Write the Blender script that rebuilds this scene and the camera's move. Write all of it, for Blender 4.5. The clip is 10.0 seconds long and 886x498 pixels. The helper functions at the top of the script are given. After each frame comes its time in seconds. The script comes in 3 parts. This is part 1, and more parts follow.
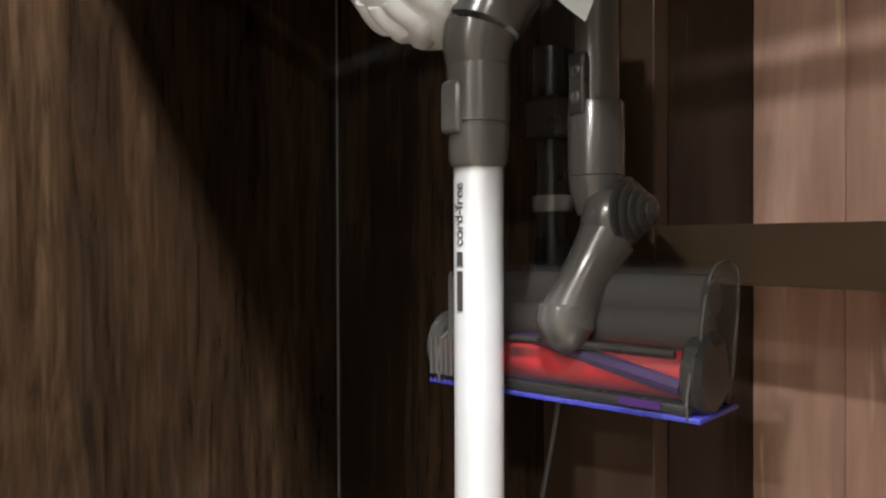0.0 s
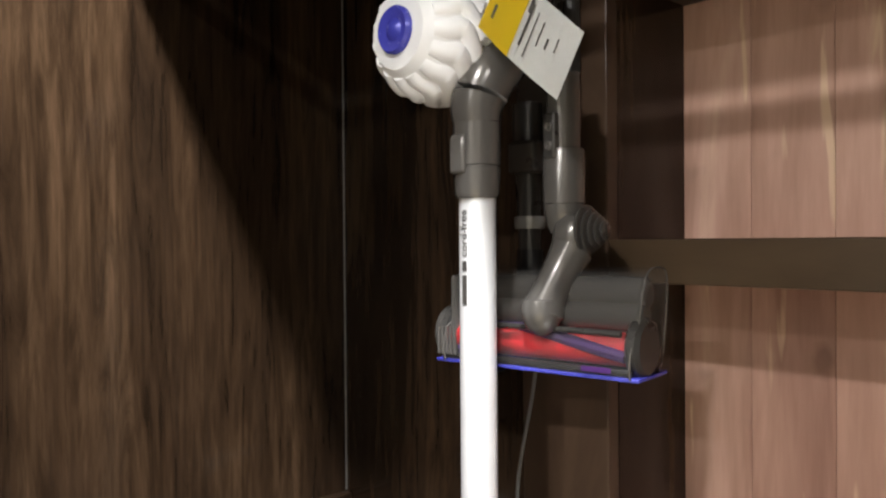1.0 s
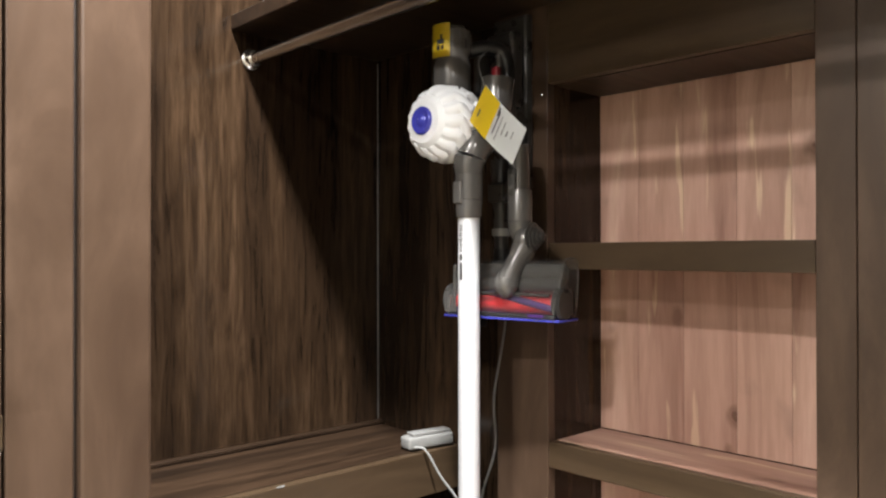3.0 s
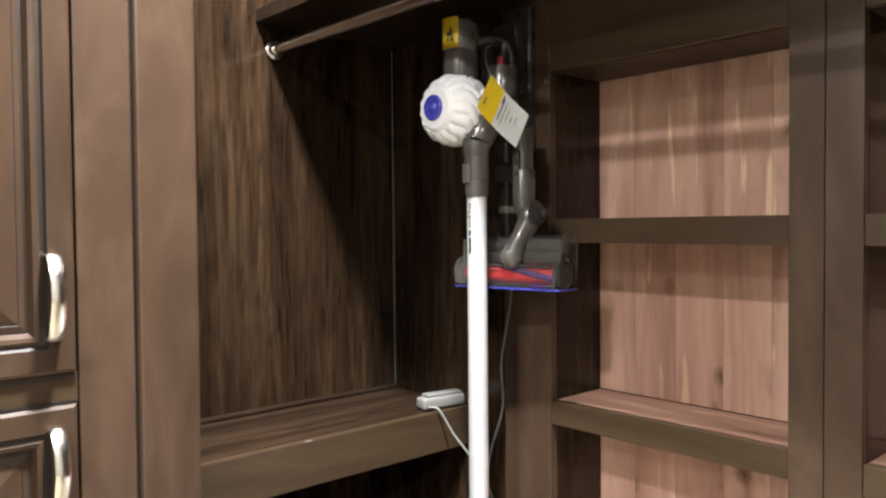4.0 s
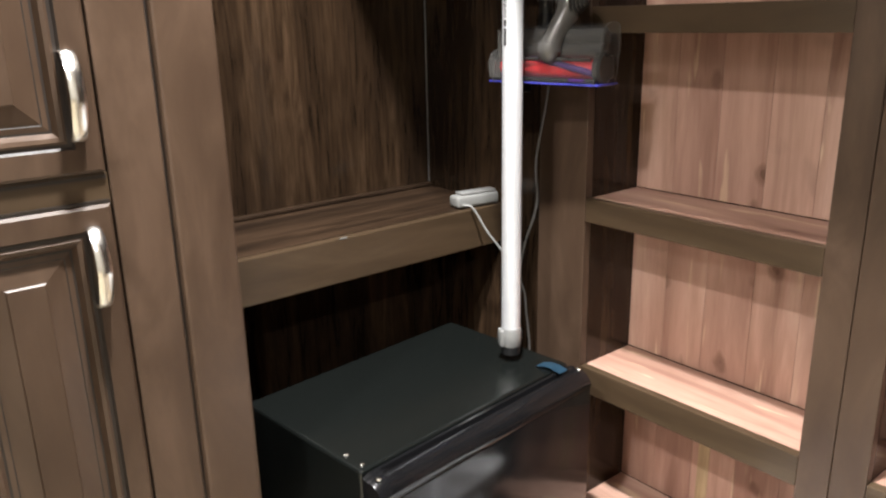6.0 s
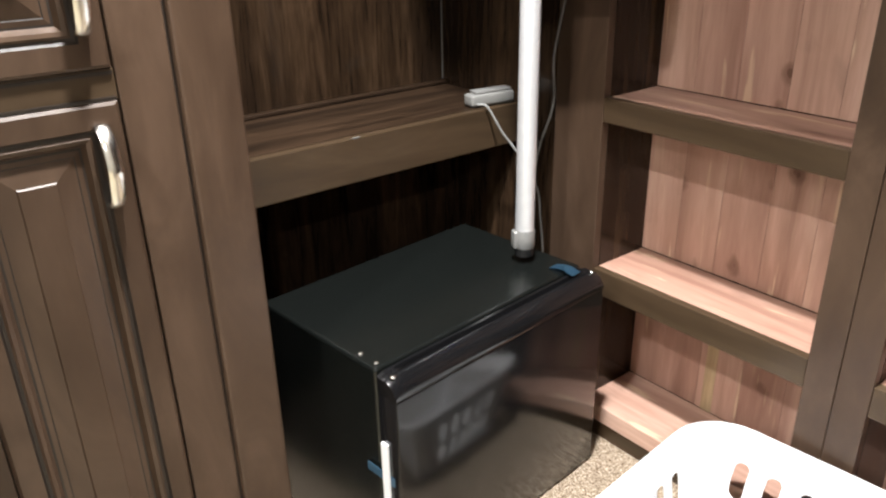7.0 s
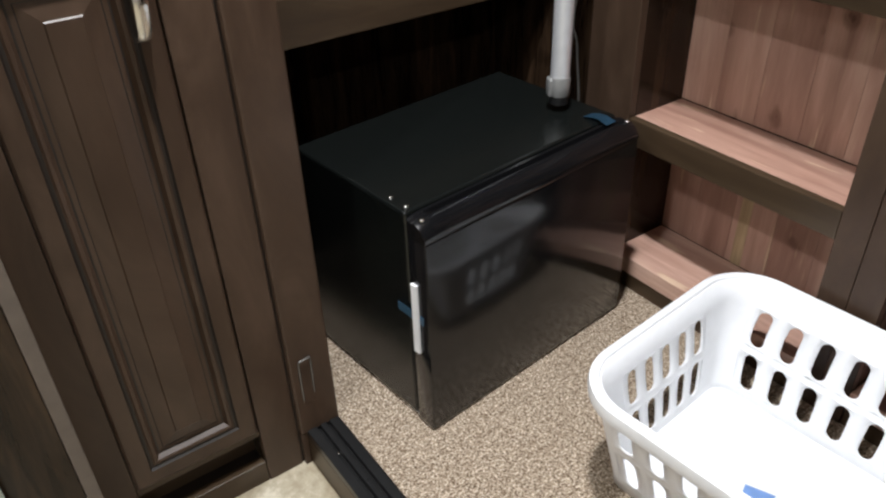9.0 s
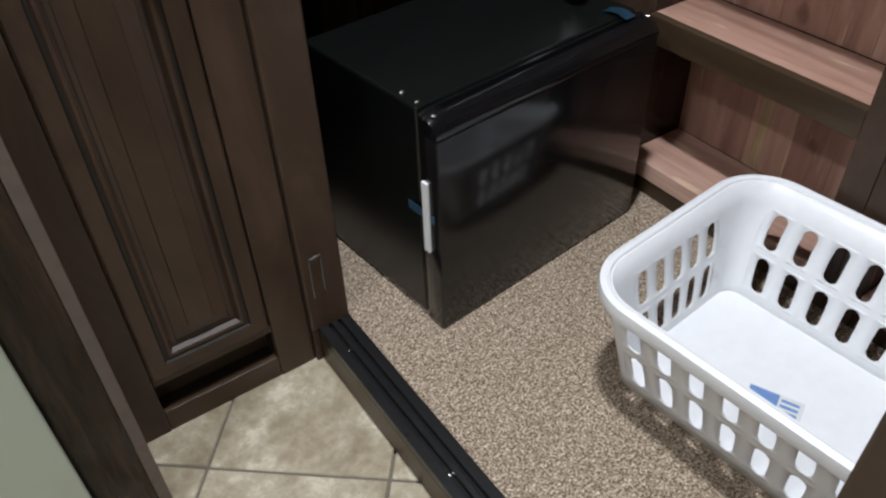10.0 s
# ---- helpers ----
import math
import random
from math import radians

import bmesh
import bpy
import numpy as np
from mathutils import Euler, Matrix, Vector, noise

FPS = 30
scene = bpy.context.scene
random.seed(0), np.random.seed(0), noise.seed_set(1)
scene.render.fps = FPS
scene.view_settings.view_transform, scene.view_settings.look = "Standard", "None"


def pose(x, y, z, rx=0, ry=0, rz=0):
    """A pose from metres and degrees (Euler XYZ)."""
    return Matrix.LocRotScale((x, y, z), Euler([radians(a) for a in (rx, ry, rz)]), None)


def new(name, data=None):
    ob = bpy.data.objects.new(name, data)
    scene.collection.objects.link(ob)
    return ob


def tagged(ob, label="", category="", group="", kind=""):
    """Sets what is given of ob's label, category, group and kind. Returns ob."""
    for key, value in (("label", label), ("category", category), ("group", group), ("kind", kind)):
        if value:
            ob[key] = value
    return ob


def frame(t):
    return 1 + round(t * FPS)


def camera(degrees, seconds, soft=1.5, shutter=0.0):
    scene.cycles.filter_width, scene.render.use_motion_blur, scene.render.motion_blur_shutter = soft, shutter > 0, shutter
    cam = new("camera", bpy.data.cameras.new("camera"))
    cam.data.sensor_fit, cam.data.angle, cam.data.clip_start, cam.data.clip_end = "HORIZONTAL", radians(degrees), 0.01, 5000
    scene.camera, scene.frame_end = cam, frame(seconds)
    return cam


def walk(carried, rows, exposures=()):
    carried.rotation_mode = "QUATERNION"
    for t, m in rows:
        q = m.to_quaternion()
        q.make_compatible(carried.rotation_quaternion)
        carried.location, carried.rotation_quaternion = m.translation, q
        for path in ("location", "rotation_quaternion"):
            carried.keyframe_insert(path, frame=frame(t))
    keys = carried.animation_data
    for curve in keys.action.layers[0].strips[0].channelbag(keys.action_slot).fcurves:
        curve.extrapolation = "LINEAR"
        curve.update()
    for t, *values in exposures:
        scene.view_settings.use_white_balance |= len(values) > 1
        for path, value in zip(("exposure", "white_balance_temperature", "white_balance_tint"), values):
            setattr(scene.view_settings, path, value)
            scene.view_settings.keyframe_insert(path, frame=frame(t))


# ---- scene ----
# ---- camera ----
cam = camera(60.0, 10.0, soft=2.3)
PATH = [
    (0, 0.1800, -0.3960, 1.1030, -0.60, 0.20, -40.35),
    (0.5, 0.0976, -0.4400, 1.1130, -0.45, 0.45, -42.65),
    (1, 0.0197, -0.5152, 1.1150, -0.60, 0.45, -43.10),
    (1.5, -0.0760, -0.6210, 1.1050, 0.04, 0.08, -42.95),
    (2, -0.1850, -0.7200, 1.1003, 0.32, -0.05, -43.50),
    (2.5, -0.2810, -0.8170, 1.0960, 0.48, -0.04, -43.44),
    (3.8, -0.4400, -0.9950, 1.1005, -0.98, 0.42, -42.42),
    (4, -0.4437, -1.0008, 1.1006, -1.61, 0.50, -42.20),
    (4.5, -0.4449, -0.9961, 1.0965, -4.42, 0.68, -41.83),
    (5, -0.4411, -0.9889, 1.0947, -8.24, 0.67, -41.46),
    (5.5, -0.4276, -0.9874, 1.0978, -12.42, 0.93, -40.33),
    (7, -0.4128, -0.9688, 1.0951, -24.07, 1.05, -38.63),
    (7.5, -0.4125, -0.9674, 1.0912, -26.89, 1.04, -37.99),
    (8, -0.4097, -0.9686, 1.0870, -29.46, 1.13, -37.28),
    (8.5, -0.4096, -0.9793, 1.0817, -31.84, 1.37, -36.43),
    (9, -0.4111, -0.9882, 1.0729, -34.30, 1.63, -35.70),
    (9.5, -0.4128, -0.9915, 1.0604, -37.35, 1.49, -34.98),
    (10, -0.4139, -0.9879, 1.0469, -40.87, 1.63, -34.77),
]
EXPOSURES = [(0.0, -0.35, 6500, 10), (1.0, 0.08, 6500, 10), (2.0, 0.2, 6500, 10), (2.7, 0.2, 6500, 10), (5.5, 0.03, 6500, 10), (7.0, -0.10, 6500, 10), (8.0, -0.44, 6450, 10), (8.5, -0.76, 6350, 10), (9.0, -1.2, 6200, 10), (9.5, -1.58, 6050, 10), (10.0, -1.72, 5980, 10)]
# x, y, power; the last lamp is an added fill behind the camera
LAMPS = [(0.0, -0.42, 138), (-1.37, -0.7, 54), (-2.8, -0.7, 40), (-1.3, -2.5, 46)]
walk(cam, [(t, pose(x, y, z, 90 + pitch, roll, yaw)) for t, x, y, z, pitch, roll, yaw in PATH], exposures=EXPOSURES)

# ---- world and lamps ----
world = bpy.data.worlds.new("world")
world.use_nodes = True
world.node_tree.nodes["Background"].inputs[0].default_value = (0.9, 0.95, 1.0, 1)
world.node_tree.nodes["Background"].inputs[1].default_value = 0.05
scene.world = world


# ---- materials ----
class Mat:
    """A small helper round a node material."""

    def __init__(self, name, rough=0.5, metal=0.0, color=(0.5, 0.5, 0.5), spec=0.5):
        self.m = bpy.data.materials.new(name)
        self.m.use_nodes = True
        self.t = self.m.node_tree
        self.b = self.t.nodes["Principled BSDF"]
        self.b.inputs["Base Color"].default_value = (*color, 1)
        self.b.inputs["Roughness"].default_value = rough
        self.b.inputs["Metallic"].default_value = metal
        self.b.inputs["Specular IOR Level"].default_value = spec

    def node(self, kind, **values):
        n = self.t.nodes.new(kind)
        for key, value in values.items():
            n.inputs[key].default_value = value
        return n

    def link(self, a, b):
        self.t.links.new(a, b)

    def coords(self, scale=(1, 1, 1), rot=(0, 0, 0), world_space=True, shift=True):
        """World-sized coordinates, moved at random from piece to piece."""
        if world_space:
            src = self.node("ShaderNodeNewGeometry").outputs["Position"]
        else:
            src = self.node("ShaderNodeTexCoord").outputs["Object"]
        if shift:
            info = self.node("ShaderNodeObjectInfo")
            mul = self.t.nodes.new("ShaderNodeMath")
            mul.operation = "MULTIPLY"
            mul.inputs[1].default_value = 37.0
            self.link(info.outputs["Random"], mul.inputs[0])
            add = self.t.nodes.new("ShaderNodeVectorMath")
            add.operation = "ADD"
            self.link(src, add.inputs[0])
            self.link(mul.outputs[0], add.inputs[1])
            src = add.outputs[0]
        mp = self.node("ShaderNodeMapping")
        mp.inputs["Scale"].default_value = scale
        mp.inputs["Rotation"].default_value = rot
        self.link(src, mp.inputs[0])
        return mp.outputs[0]

    def noise(self, vec, scale=5, detail=6, rough=0.55, dist=0.0):
        n = self.node("ShaderNodeTexNoise", Scale=scale, Detail=detail, Roughness=rough, Distortion=dist)
        self.link(vec, n.inputs["Vector"])
        return n.outputs["Fac"]

    def ramp(self, fac, stops):
        r = self.t.nodes.new("ShaderNodeValToRGB")
        e = r.color_ramp.elements
        while len(e) < len(stops):
            e.new(0.5)
        for el, (p, c) in zip(e, stops):
            el.position, el.color = p, (*c, 1) if len(c) == 3 else c
        self.link(fac, r.inputs[0])
        return r.outputs[0]

    def mix(self, fac, a, b, how="MIX"):
        n = self.t.nodes.new("ShaderNodeMix")
        n.data_type, n.blend_type = "RGBA", how
        for sock, v in ((n.inputs[0], fac), (n.inputs[6], a), (n.inputs[7], b)):
            if isinstance(v, (int, float)):
                sock.default_value = v
            elif isinstance(v, tuple):
                sock.default_value = (*v, 1)
            else:
                self.link(v, sock)
        return n.outputs[2]

    def color(self, out):
        self.link(out, self.b.inputs["Base Color"])
        return self

    def rough(self, fac, lo, hi):
        n = self.node("ShaderNodeMapRange")
        n.inputs["To Min"].default_value, n.inputs["To Max"].default_value = lo, hi
        self.link(fac, n.inputs[0])
        self.link(n.outputs[0], self.b.inputs["Roughness"])
        return self

    def bump(self, fac, strength=0.2, dist=0.002):
        n = self.node("ShaderNodeBump", Strength=strength, Distance=dist)
        self.link(fac, n.inputs["Height"])
        self.link(n.outputs[0], self.b.inputs["Normal"])
        return self


def plain(name, color, rough=0.4, metal=0.0, vary=0.12, scale=30, bump=0.05):
    """Paint, plastic or metal with slight unevenness."""
    k = Mat(name, rough, metal, color)
    v = k.coords()
    n = k.noise(v, scale, 5)
    dark = tuple(c * (1 - vary) for c in color)
    light = tuple(min(1, c * (1 + vary)) for c in color)
    k.color(k.ramp(n, [(0.3, dark), (0.7, light)]))
    k.rough(k.noise(v, scale * 2.3, 4), max(0.02, rough * 0.75), min(1, rough * 1.3))
    if bump:
        k.bump(k.noise(v, scale * 8, 3), bump, 0.001)
    return k.m


def wood(name, dark, mid, light, stretch, rough=(0.3, 0.45), scale=6.0, bump=0.12, spread=(0.3, 0.5, 0.72), streak=0.35, figure=0.0):
    """Grained wood: stretch gives the world-space scale, small along the grain."""
    k = Mat(name, spec=0.3)
    v = k.coords(scale=stretch)
    broad = k.noise(v, scale, 8, 0.6, 1.1)
    fine = k.noise(v, scale * 9, 4, 0.6)
    col = k.ramp(broad, list(zip(spread, (dark, mid, light))))
    lines = k.ramp(fine, [(0.35, (0.35, 0.33, 0.32)), (0.6, (1, 1, 1))])
    col = k.mix(streak, col, lines, "MULTIPLY")
    if figure:
        bands = k.noise(k.coords(scale=tuple(c * 1.3 for c in stretch)), scale * 2.4, 9, 0.66, 1.4)
        col = k.mix(figure, col, k.ramp(bands, [(0.37, (0.33, 0.31, 0.30)), (0.52, (0.95, 0.93, 0.9)), (0.68, (1.4, 1.36, 1.3))]), "MULTIPLY")
    k.color(col)
    k.rough(fine, *rough)
    k.bump(fine, bump, 0.001)
    return k.m


M = {}
M["walnut"] = wood("walnut_laminate", (0.012, 0.0075, 0.005), (0.031, 0.0185, 0.0108), (0.074, 0.045, 0.026), (2.2, 2.2, 0.2), (0.10, 0.19), 6.0, 0.06, (0.32, 0.52, 0.74), 0.45, 0.7)
M["walnut_flat"] = wood("walnut_laminate_shelf", (0.011, 0.0065, 0.004), (0.030, 0.0175, 0.010), (0.066, 0.039, 0.023), (0.25, 3.2, 3.2), (0.3, 0.45), 6.0, 0.06, figure=0.2)
M["stain"] = wood("stained_maple", (0.046, 0.0275, 0.0175), (0.063, 0.039, 0.025), (0.090, 0.057, 0.038), (2.0, 2.0, 0.7), (0.28, 0.42), 4.0, 0.03, (0.3, 0.5, 0.7), 0.07)
M["stain_flat"] = wood("stained_maple_rail", (0.042, 0.027, 0.015), (0.057, 0.037, 0.021), (0.076, 0.051, 0.030), (0.5, 0.5, 3.0), (0.28, 0.42), 4.0, 0.03, (0.3, 0.5, 0.7), 0.07)
# near-black for door grooves; also paints the shade of toe recess and jamb gap
M["groove"] = plain("dark_recess", (0.014, 0.009, 0.006), 0.5)


def cedar(name, stretch, knots):
    k = Mat(name, 0.6)
    v = k.coords(scale=stretch)
    broad = k.noise(v, 4, 6, 0.55, 1.4)
    fine = k.noise(v, 50, 4, 0.6)
    col = k.ramp(broad, [(0.28, (0.29, 0.155, 0.115)), (0.42, (0.45, 0.275, 0.208)), (0.58, (0.57, 0.368, 0.285)), (0.74, (0.70, 0.49, 0.385))])
    col = k.mix(0.35, col, k.ramp(fine, [(0.30, (0.68, 0.58, 0.54)), (0.62, (1, 1, 1))]), "MULTIPLY")
    long_v = k.coords(scale=tuple(c * 1.7 for c in stretch))
    pale = k.noise(long_v, 9, 3, 0.5, 0.2)
    col = k.mix(k.ramp(pale, [(0.62, (0, 0, 0)), (0.67, (0.6, 0.6, 0.6))]), col, (0.78, 0.60, 0.41))
    grey = k.noise(k.coords(scale=(1, 1, 1)), 7, 3, 0.5, 0.6)
    col = k.mix(k.ramp(grey, [(0.60, (0, 0, 0)), (0.74, (0.5, 0.5, 0.5))]), col, (0.24, 0.15, 0.12))
    sap = k.noise(v, 2.6, 3, 0.5, 0.3)
    col = k.mix(k.ramp(sap, [(0.68, (0, 0, 0)), (0.71, (0.75, 0.75, 0.75))]), col, (0.72, 0.54, 0.36))
    info = k.node("ShaderNodeObjectInfo")
    col = k.mix(0.9, col, k.ramp(info.outputs["Random"], [(0.0, (0.70, 0.62, 0.60)), (0.4, (0.90, 0.86, 0.84)), (1.0, (1.0, 1.0, 1.0))]), "MULTIPLY")
    u = k.coords(scale=knots)
    wob = k.node("ShaderNodeTexNoise", Scale=2.4, Detail=3)
    k.link(u, wob.inputs["Vector"])
    bend = k.t.nodes.new("ShaderNodeVectorMath")
    bend.operation = "MULTIPLY_ADD"
    bend.inputs[1].default_value = (0.28, 0.28, 0.28)
    k.link(wob.outputs["Color"], bend.inputs[0])
    k.link(u, bend.inputs[2])
    u = bend.outputs[0]
    vor = k.node("ShaderNodeTexVoronoi", Scale=1.0, Randomness=1.0)
    k.link(u, vor.inputs["Vector"])
    spot = k.ramp(vor.outputs["Distance"], [(0.055, (1, 1, 1)), (0.075, (0.6, 0.6, 0.6)), (0.10, (0.62, 0.62, 0.62)), (0.17, (0, 0, 0))])
    col = k.mix(spot, col, (0.13, 0.06, 0.035))
    k.color(col)
    k.rough(fine, 0.5, 0.7)
    k.bump(fine, 0.12, 0.001)
    return k.m


M["cedar"] = cedar("cedar_board", (2.5, 2.5, 0.25), (9.0, 9.0, 6.5))
M["cedar_flat"] = cedar("cedar_shelf_board", (2.5, 0.25, 2.5), (9.0, 5.0, 9.0))


M["sapwood"] = wood("cedar_sapwood", (0.46, 0.33, 0.19), (0.58, 0.44, 0.27), (0.66, 0.52, 0.34), (2.5, 2.5, 0.25), (0.5, 0.7), 5.0, 0.08)


def carpet():
    k = Mat("carpet", 0.95, spec=0.1)
    v = k.coords(shift=False)
    n1 = k.noise(v, 240, 2, 0.6)
    n2 = k.noise(v, 90, 3, 0.65)
    n3 = k.noise(v, 14, 3, 0.5)
    col = k.ramp(n1, [(0.34, (0.15, 0.108, 0.074)), (0.45, (0.37, 0.29, 0.21)), (0.54, (0.60, 0.50, 0.385)), (0.66, (0.90, 0.81, 0.67))])
    col = k.mix(0.8, col, k.ramp(n2, [(0.36, (0.52, 0.46, 0.40)), (0.50, (0.88, 0.85, 0.82)), (0.64, (1.15, 1.13, 1.1))]), "MULTIPLY")
    col = k.mix(0.4, col, k.ramp(n3, [(0.35, (0.80, 0.78, 0.76)), (0.65, (1, 1, 1))]), "MULTIPLY")
    k.color(col)
    k.bump(n1, 1.0, 0.008)
    return k.m


def tile():
    k = Mat("stone_tile", 0.35)
    v = k.coords()
    n = k.noise(v, 13, 10, 0.70, 0.0)
    f = k.noise(v, 45, 6, 0.7)
    col = k.ramp(n, [(0.32, (0.27, 0.22, 0.145)), (0.46, (0.38, 0.325, 0.225)), (0.55, (0.47, 0.415, 0.305)), (0.61, (0.61, 0.555, 0.43)), (0.75, (0.67, 0.62, 0.50))])
    col = k.mix(0.5, col, k.ramp(f, [(0.35, (0.66, 0.63, 0.58)), (0.6, (1, 1, 1))]), "MULTIPLY")
    k.color(col)
    k.rough(f, 0.3, 0.5)
    k.bump(f, 0.12, 0.001)
    return k.m


M["carpet"] = carpet()
M["tile"] = tile()
M["grout"] = plain("grout", (0.16, 0.14, 0.11), 0.9)
M["black"] = plain("black_gloss_enamel", (0.006, 0.006, 0.0065), 0.145, 0, 0.1, 14, 0.01)
M["blacktop"] = plain("black_textured_steel", (0.005, 0.006, 0.0055), 0.24, 0, 0.2, 160, 0.05)
M["blackplastic"] = plain("black_plastic", (0.010, 0.010, 0.010), 0.35)
M["track"] = plain("black_aluminium_track", (0.012, 0.012, 0.012), 0.3, 0.0)
M["chrome"] = plain("brushed_nickel", (0.72, 0.70, 0.66), 0.22, 1.0, 0.06, 40, 0.02)
M["silver"] = plain("satin_aluminium_tube", (0.72, 0.73, 0.74), 0.34, 0.45, 0.04, 40, 0.0)
M["grey"] = plain("metallic_grey_plastic", (0.115, 0.109, 0.101), 0.22, 0.35, 0.03, 12, 0.0)
M["greydark"] = plain("dark_grey_plastic", (0.045, 0.043, 0.040), 0.28, 0.2, 0.03, 12, 0.0)
M["greylight"] = plain("light_grey_plastic", (0.26, 0.26, 0.25), 0.3, 0.3, 0.06, 60, 0.02)
M["white"] = plain("white_plastic", (0.86, 0.87, 0.88), 0.35, 0, 0.02, 40, 0.01)
M["blue"] = plain("violet_blue_plastic", (0.055, 0.06, 0.42), 0.25, 0.1, 0.08, 60, 0.0)
M["dullred"] = plain("dull_red_plastic", (0.16, 0.008, 0.012), 0.45, 0, 0.05, 60, 0.0)
M["red"] = plain("red_bristle", (0.62, 0.008, 0.015), 0.5, 0, 0.15, 120, 0.1)
M["violet"] = plain("violet_bristle", (0.045, 0.010, 0.10), 0.5, 0, 0.15, 120, 0.1)
M["yellow"] = plain("yellow_label", (0.80, 0.58, 0.02), 0.4, 0, 0.03, 40, 0.0)
M["paper"] = plain("white_card", (0.72, 0.74, 0.72), 0.6, 0, 0.03, 40, 0.0)
M["ink"] = plain("black_ink", (0.02, 0.02, 0.02), 0.6, 0, 0.0, 40, 0.0)
M["tape"] = plain("blue_tape", (0.030, 0.075, 0.12), 0.3, 0, 0.15, 40, 0.05)
M["bluesticker"] = plain("blue_sticker", (0.16, 0.28, 0.56), 0.4, 0, 0.1, 60, 0.0)
M["device"] = plain("grey_device_plastic", (0.20, 0.20, 0.19), 0.3, 0, 0.05, 40, 0.0)
M["cable"] = plain("grey_cable", (0.13, 0.125, 0.115), 0.45, 0, 0.05, 40, 0.0)
# colour of the unseen walls, set by how much fill they bounce
M["wall"] = plain("bounce_wall", (0.48, 0.46, 0.42), 0.7, 0, 0.05, 3, 0.05)
M["ceil"] = plain("white_ceiling", (0.78, 0.77, 0.74), 0.8, 0, 0.03, 3, 0.05)
M["palegreen"] = plain("pale_green_paint", (0.46, 0.51, 0.42), 0.5, 0, 0.04, 6, 0.03)
M["palegrey"] = plain("pale_grey_paint", (0.42, 0.47, 0.46), 0.5, 0, 0.04, 6, 0.03)
M["rawedge"] = plain("raw_wood_edge", (0.13, 0.105, 0.085), 0.6, 0, 0.12, 40, 0.05)


def clear(name, color, rough=0.08, alpha=0.35):
    k = Mat(name, rough, 0.0, color)
    k.b.inputs["Alpha"].default_value = alpha
    k.b.inputs["Coat Weight"].default_value = 0.6
    return k.m


M["clear"] = clear("smoked_clear_plastic", (0.12, 0.12, 0.118), 0.06, 0.19)
lampglow = bpy.data.materials.new("lamp_lens")
lampglow.use_nodes = True
lampglow.node_tree.nodes["Principled BSDF"].inputs["Emission Color"].default_value = (1, 0.93, 0.82, 1)
lampglow.node_tree.nodes["Principled BSDF"].inputs["Emission Strength"].default_value = 4.0
M["lamp"] = lampglow


# ---- mesh helpers ----
def mesh_of(bm, name, mat, smooth=False, sharp=35):
    me = bpy.data.meshes.new(name)
    bmesh.ops.recalc_face_normals(bm, faces=bm.faces)
    bm.to_mesh(me)
    bm.free()
    for m in (mat if isinstance(mat, (list, tuple)) else [mat]):
        me.materials.append(m)
    if smooth:
        me.polygons.foreach_set("use_smooth", [True] * len(me.polygons))
        me.set_sharp_from_angle(angle=radians(sharp))
    return me


def part(name, bm, mat, parent, label="", smooth=False):
    """Links a bmesh as one mesh object under a thing or a part, or at top level."""
    ob = new(name, mesh_of(bm, name, mat, smooth))
    if parent is not None:
        ob.parent = parent
    if label:
        ob["label"] = label
    return ob


def thing(name, label, category, at=None, group="", kind=""):
    e = new(name)
    e.empty_display_size = 0.05
    if at is not None:
        e.matrix_basis = at
    return tagged(e, label, category, group, kind)


def box(x0, x1, y0, y1, z0, z1, bevel=0.0, seg=2, m=None, bm=None):
    own = bmesh.new()
    bmesh.ops.create_cube(own, size=1)
    for v in own.verts:
        v.co = Vector((x0 + (v.co.x + 0.5) * (x1 - x0), y0 + (v.co.y + 0.5) * (y1 - y0), z0 + (v.co.z + 0.5) * (z1 - z0)))
    if bevel:
        bmesh.ops.bevel(own, geom=own.edges[:], offset=bevel, segments=seg, affect="EDGES", profile=0.5)
    if m is not None:
        own.transform(m)
    if bm is None:
        return own
    return merge(bm, own)


def merge(a, b):
    me = bpy.data.meshes.new("tmp")
    b.to_mesh(me)
    b.free()
    a.from_mesh(me)
    bpy.data.meshes.remove(me)
    return a


def lathe(profile, m=None, n=32, cap=True):
    """Turns (radius, height) pairs round z."""
    bm = bmesh.new()
    rings = []
    for r, z in profile:
        rings.append([bm.verts.new((r * math.cos(2 * math.pi * i / n), r * math.sin(2 * math.pi * i / n), z)) for i in range(n)])
    for a, b in zip(rings, rings[1:]):
        for i in range(n):
            bm.faces.new((a[i], a[(i + 1) % n], b[(i + 1) % n], b[i]))
    if cap:
        bm.faces.new(rings[0][::-1])
        bm.faces.new(rings[-1])
    if m is not None:
        bm.transform(m)
    return bm


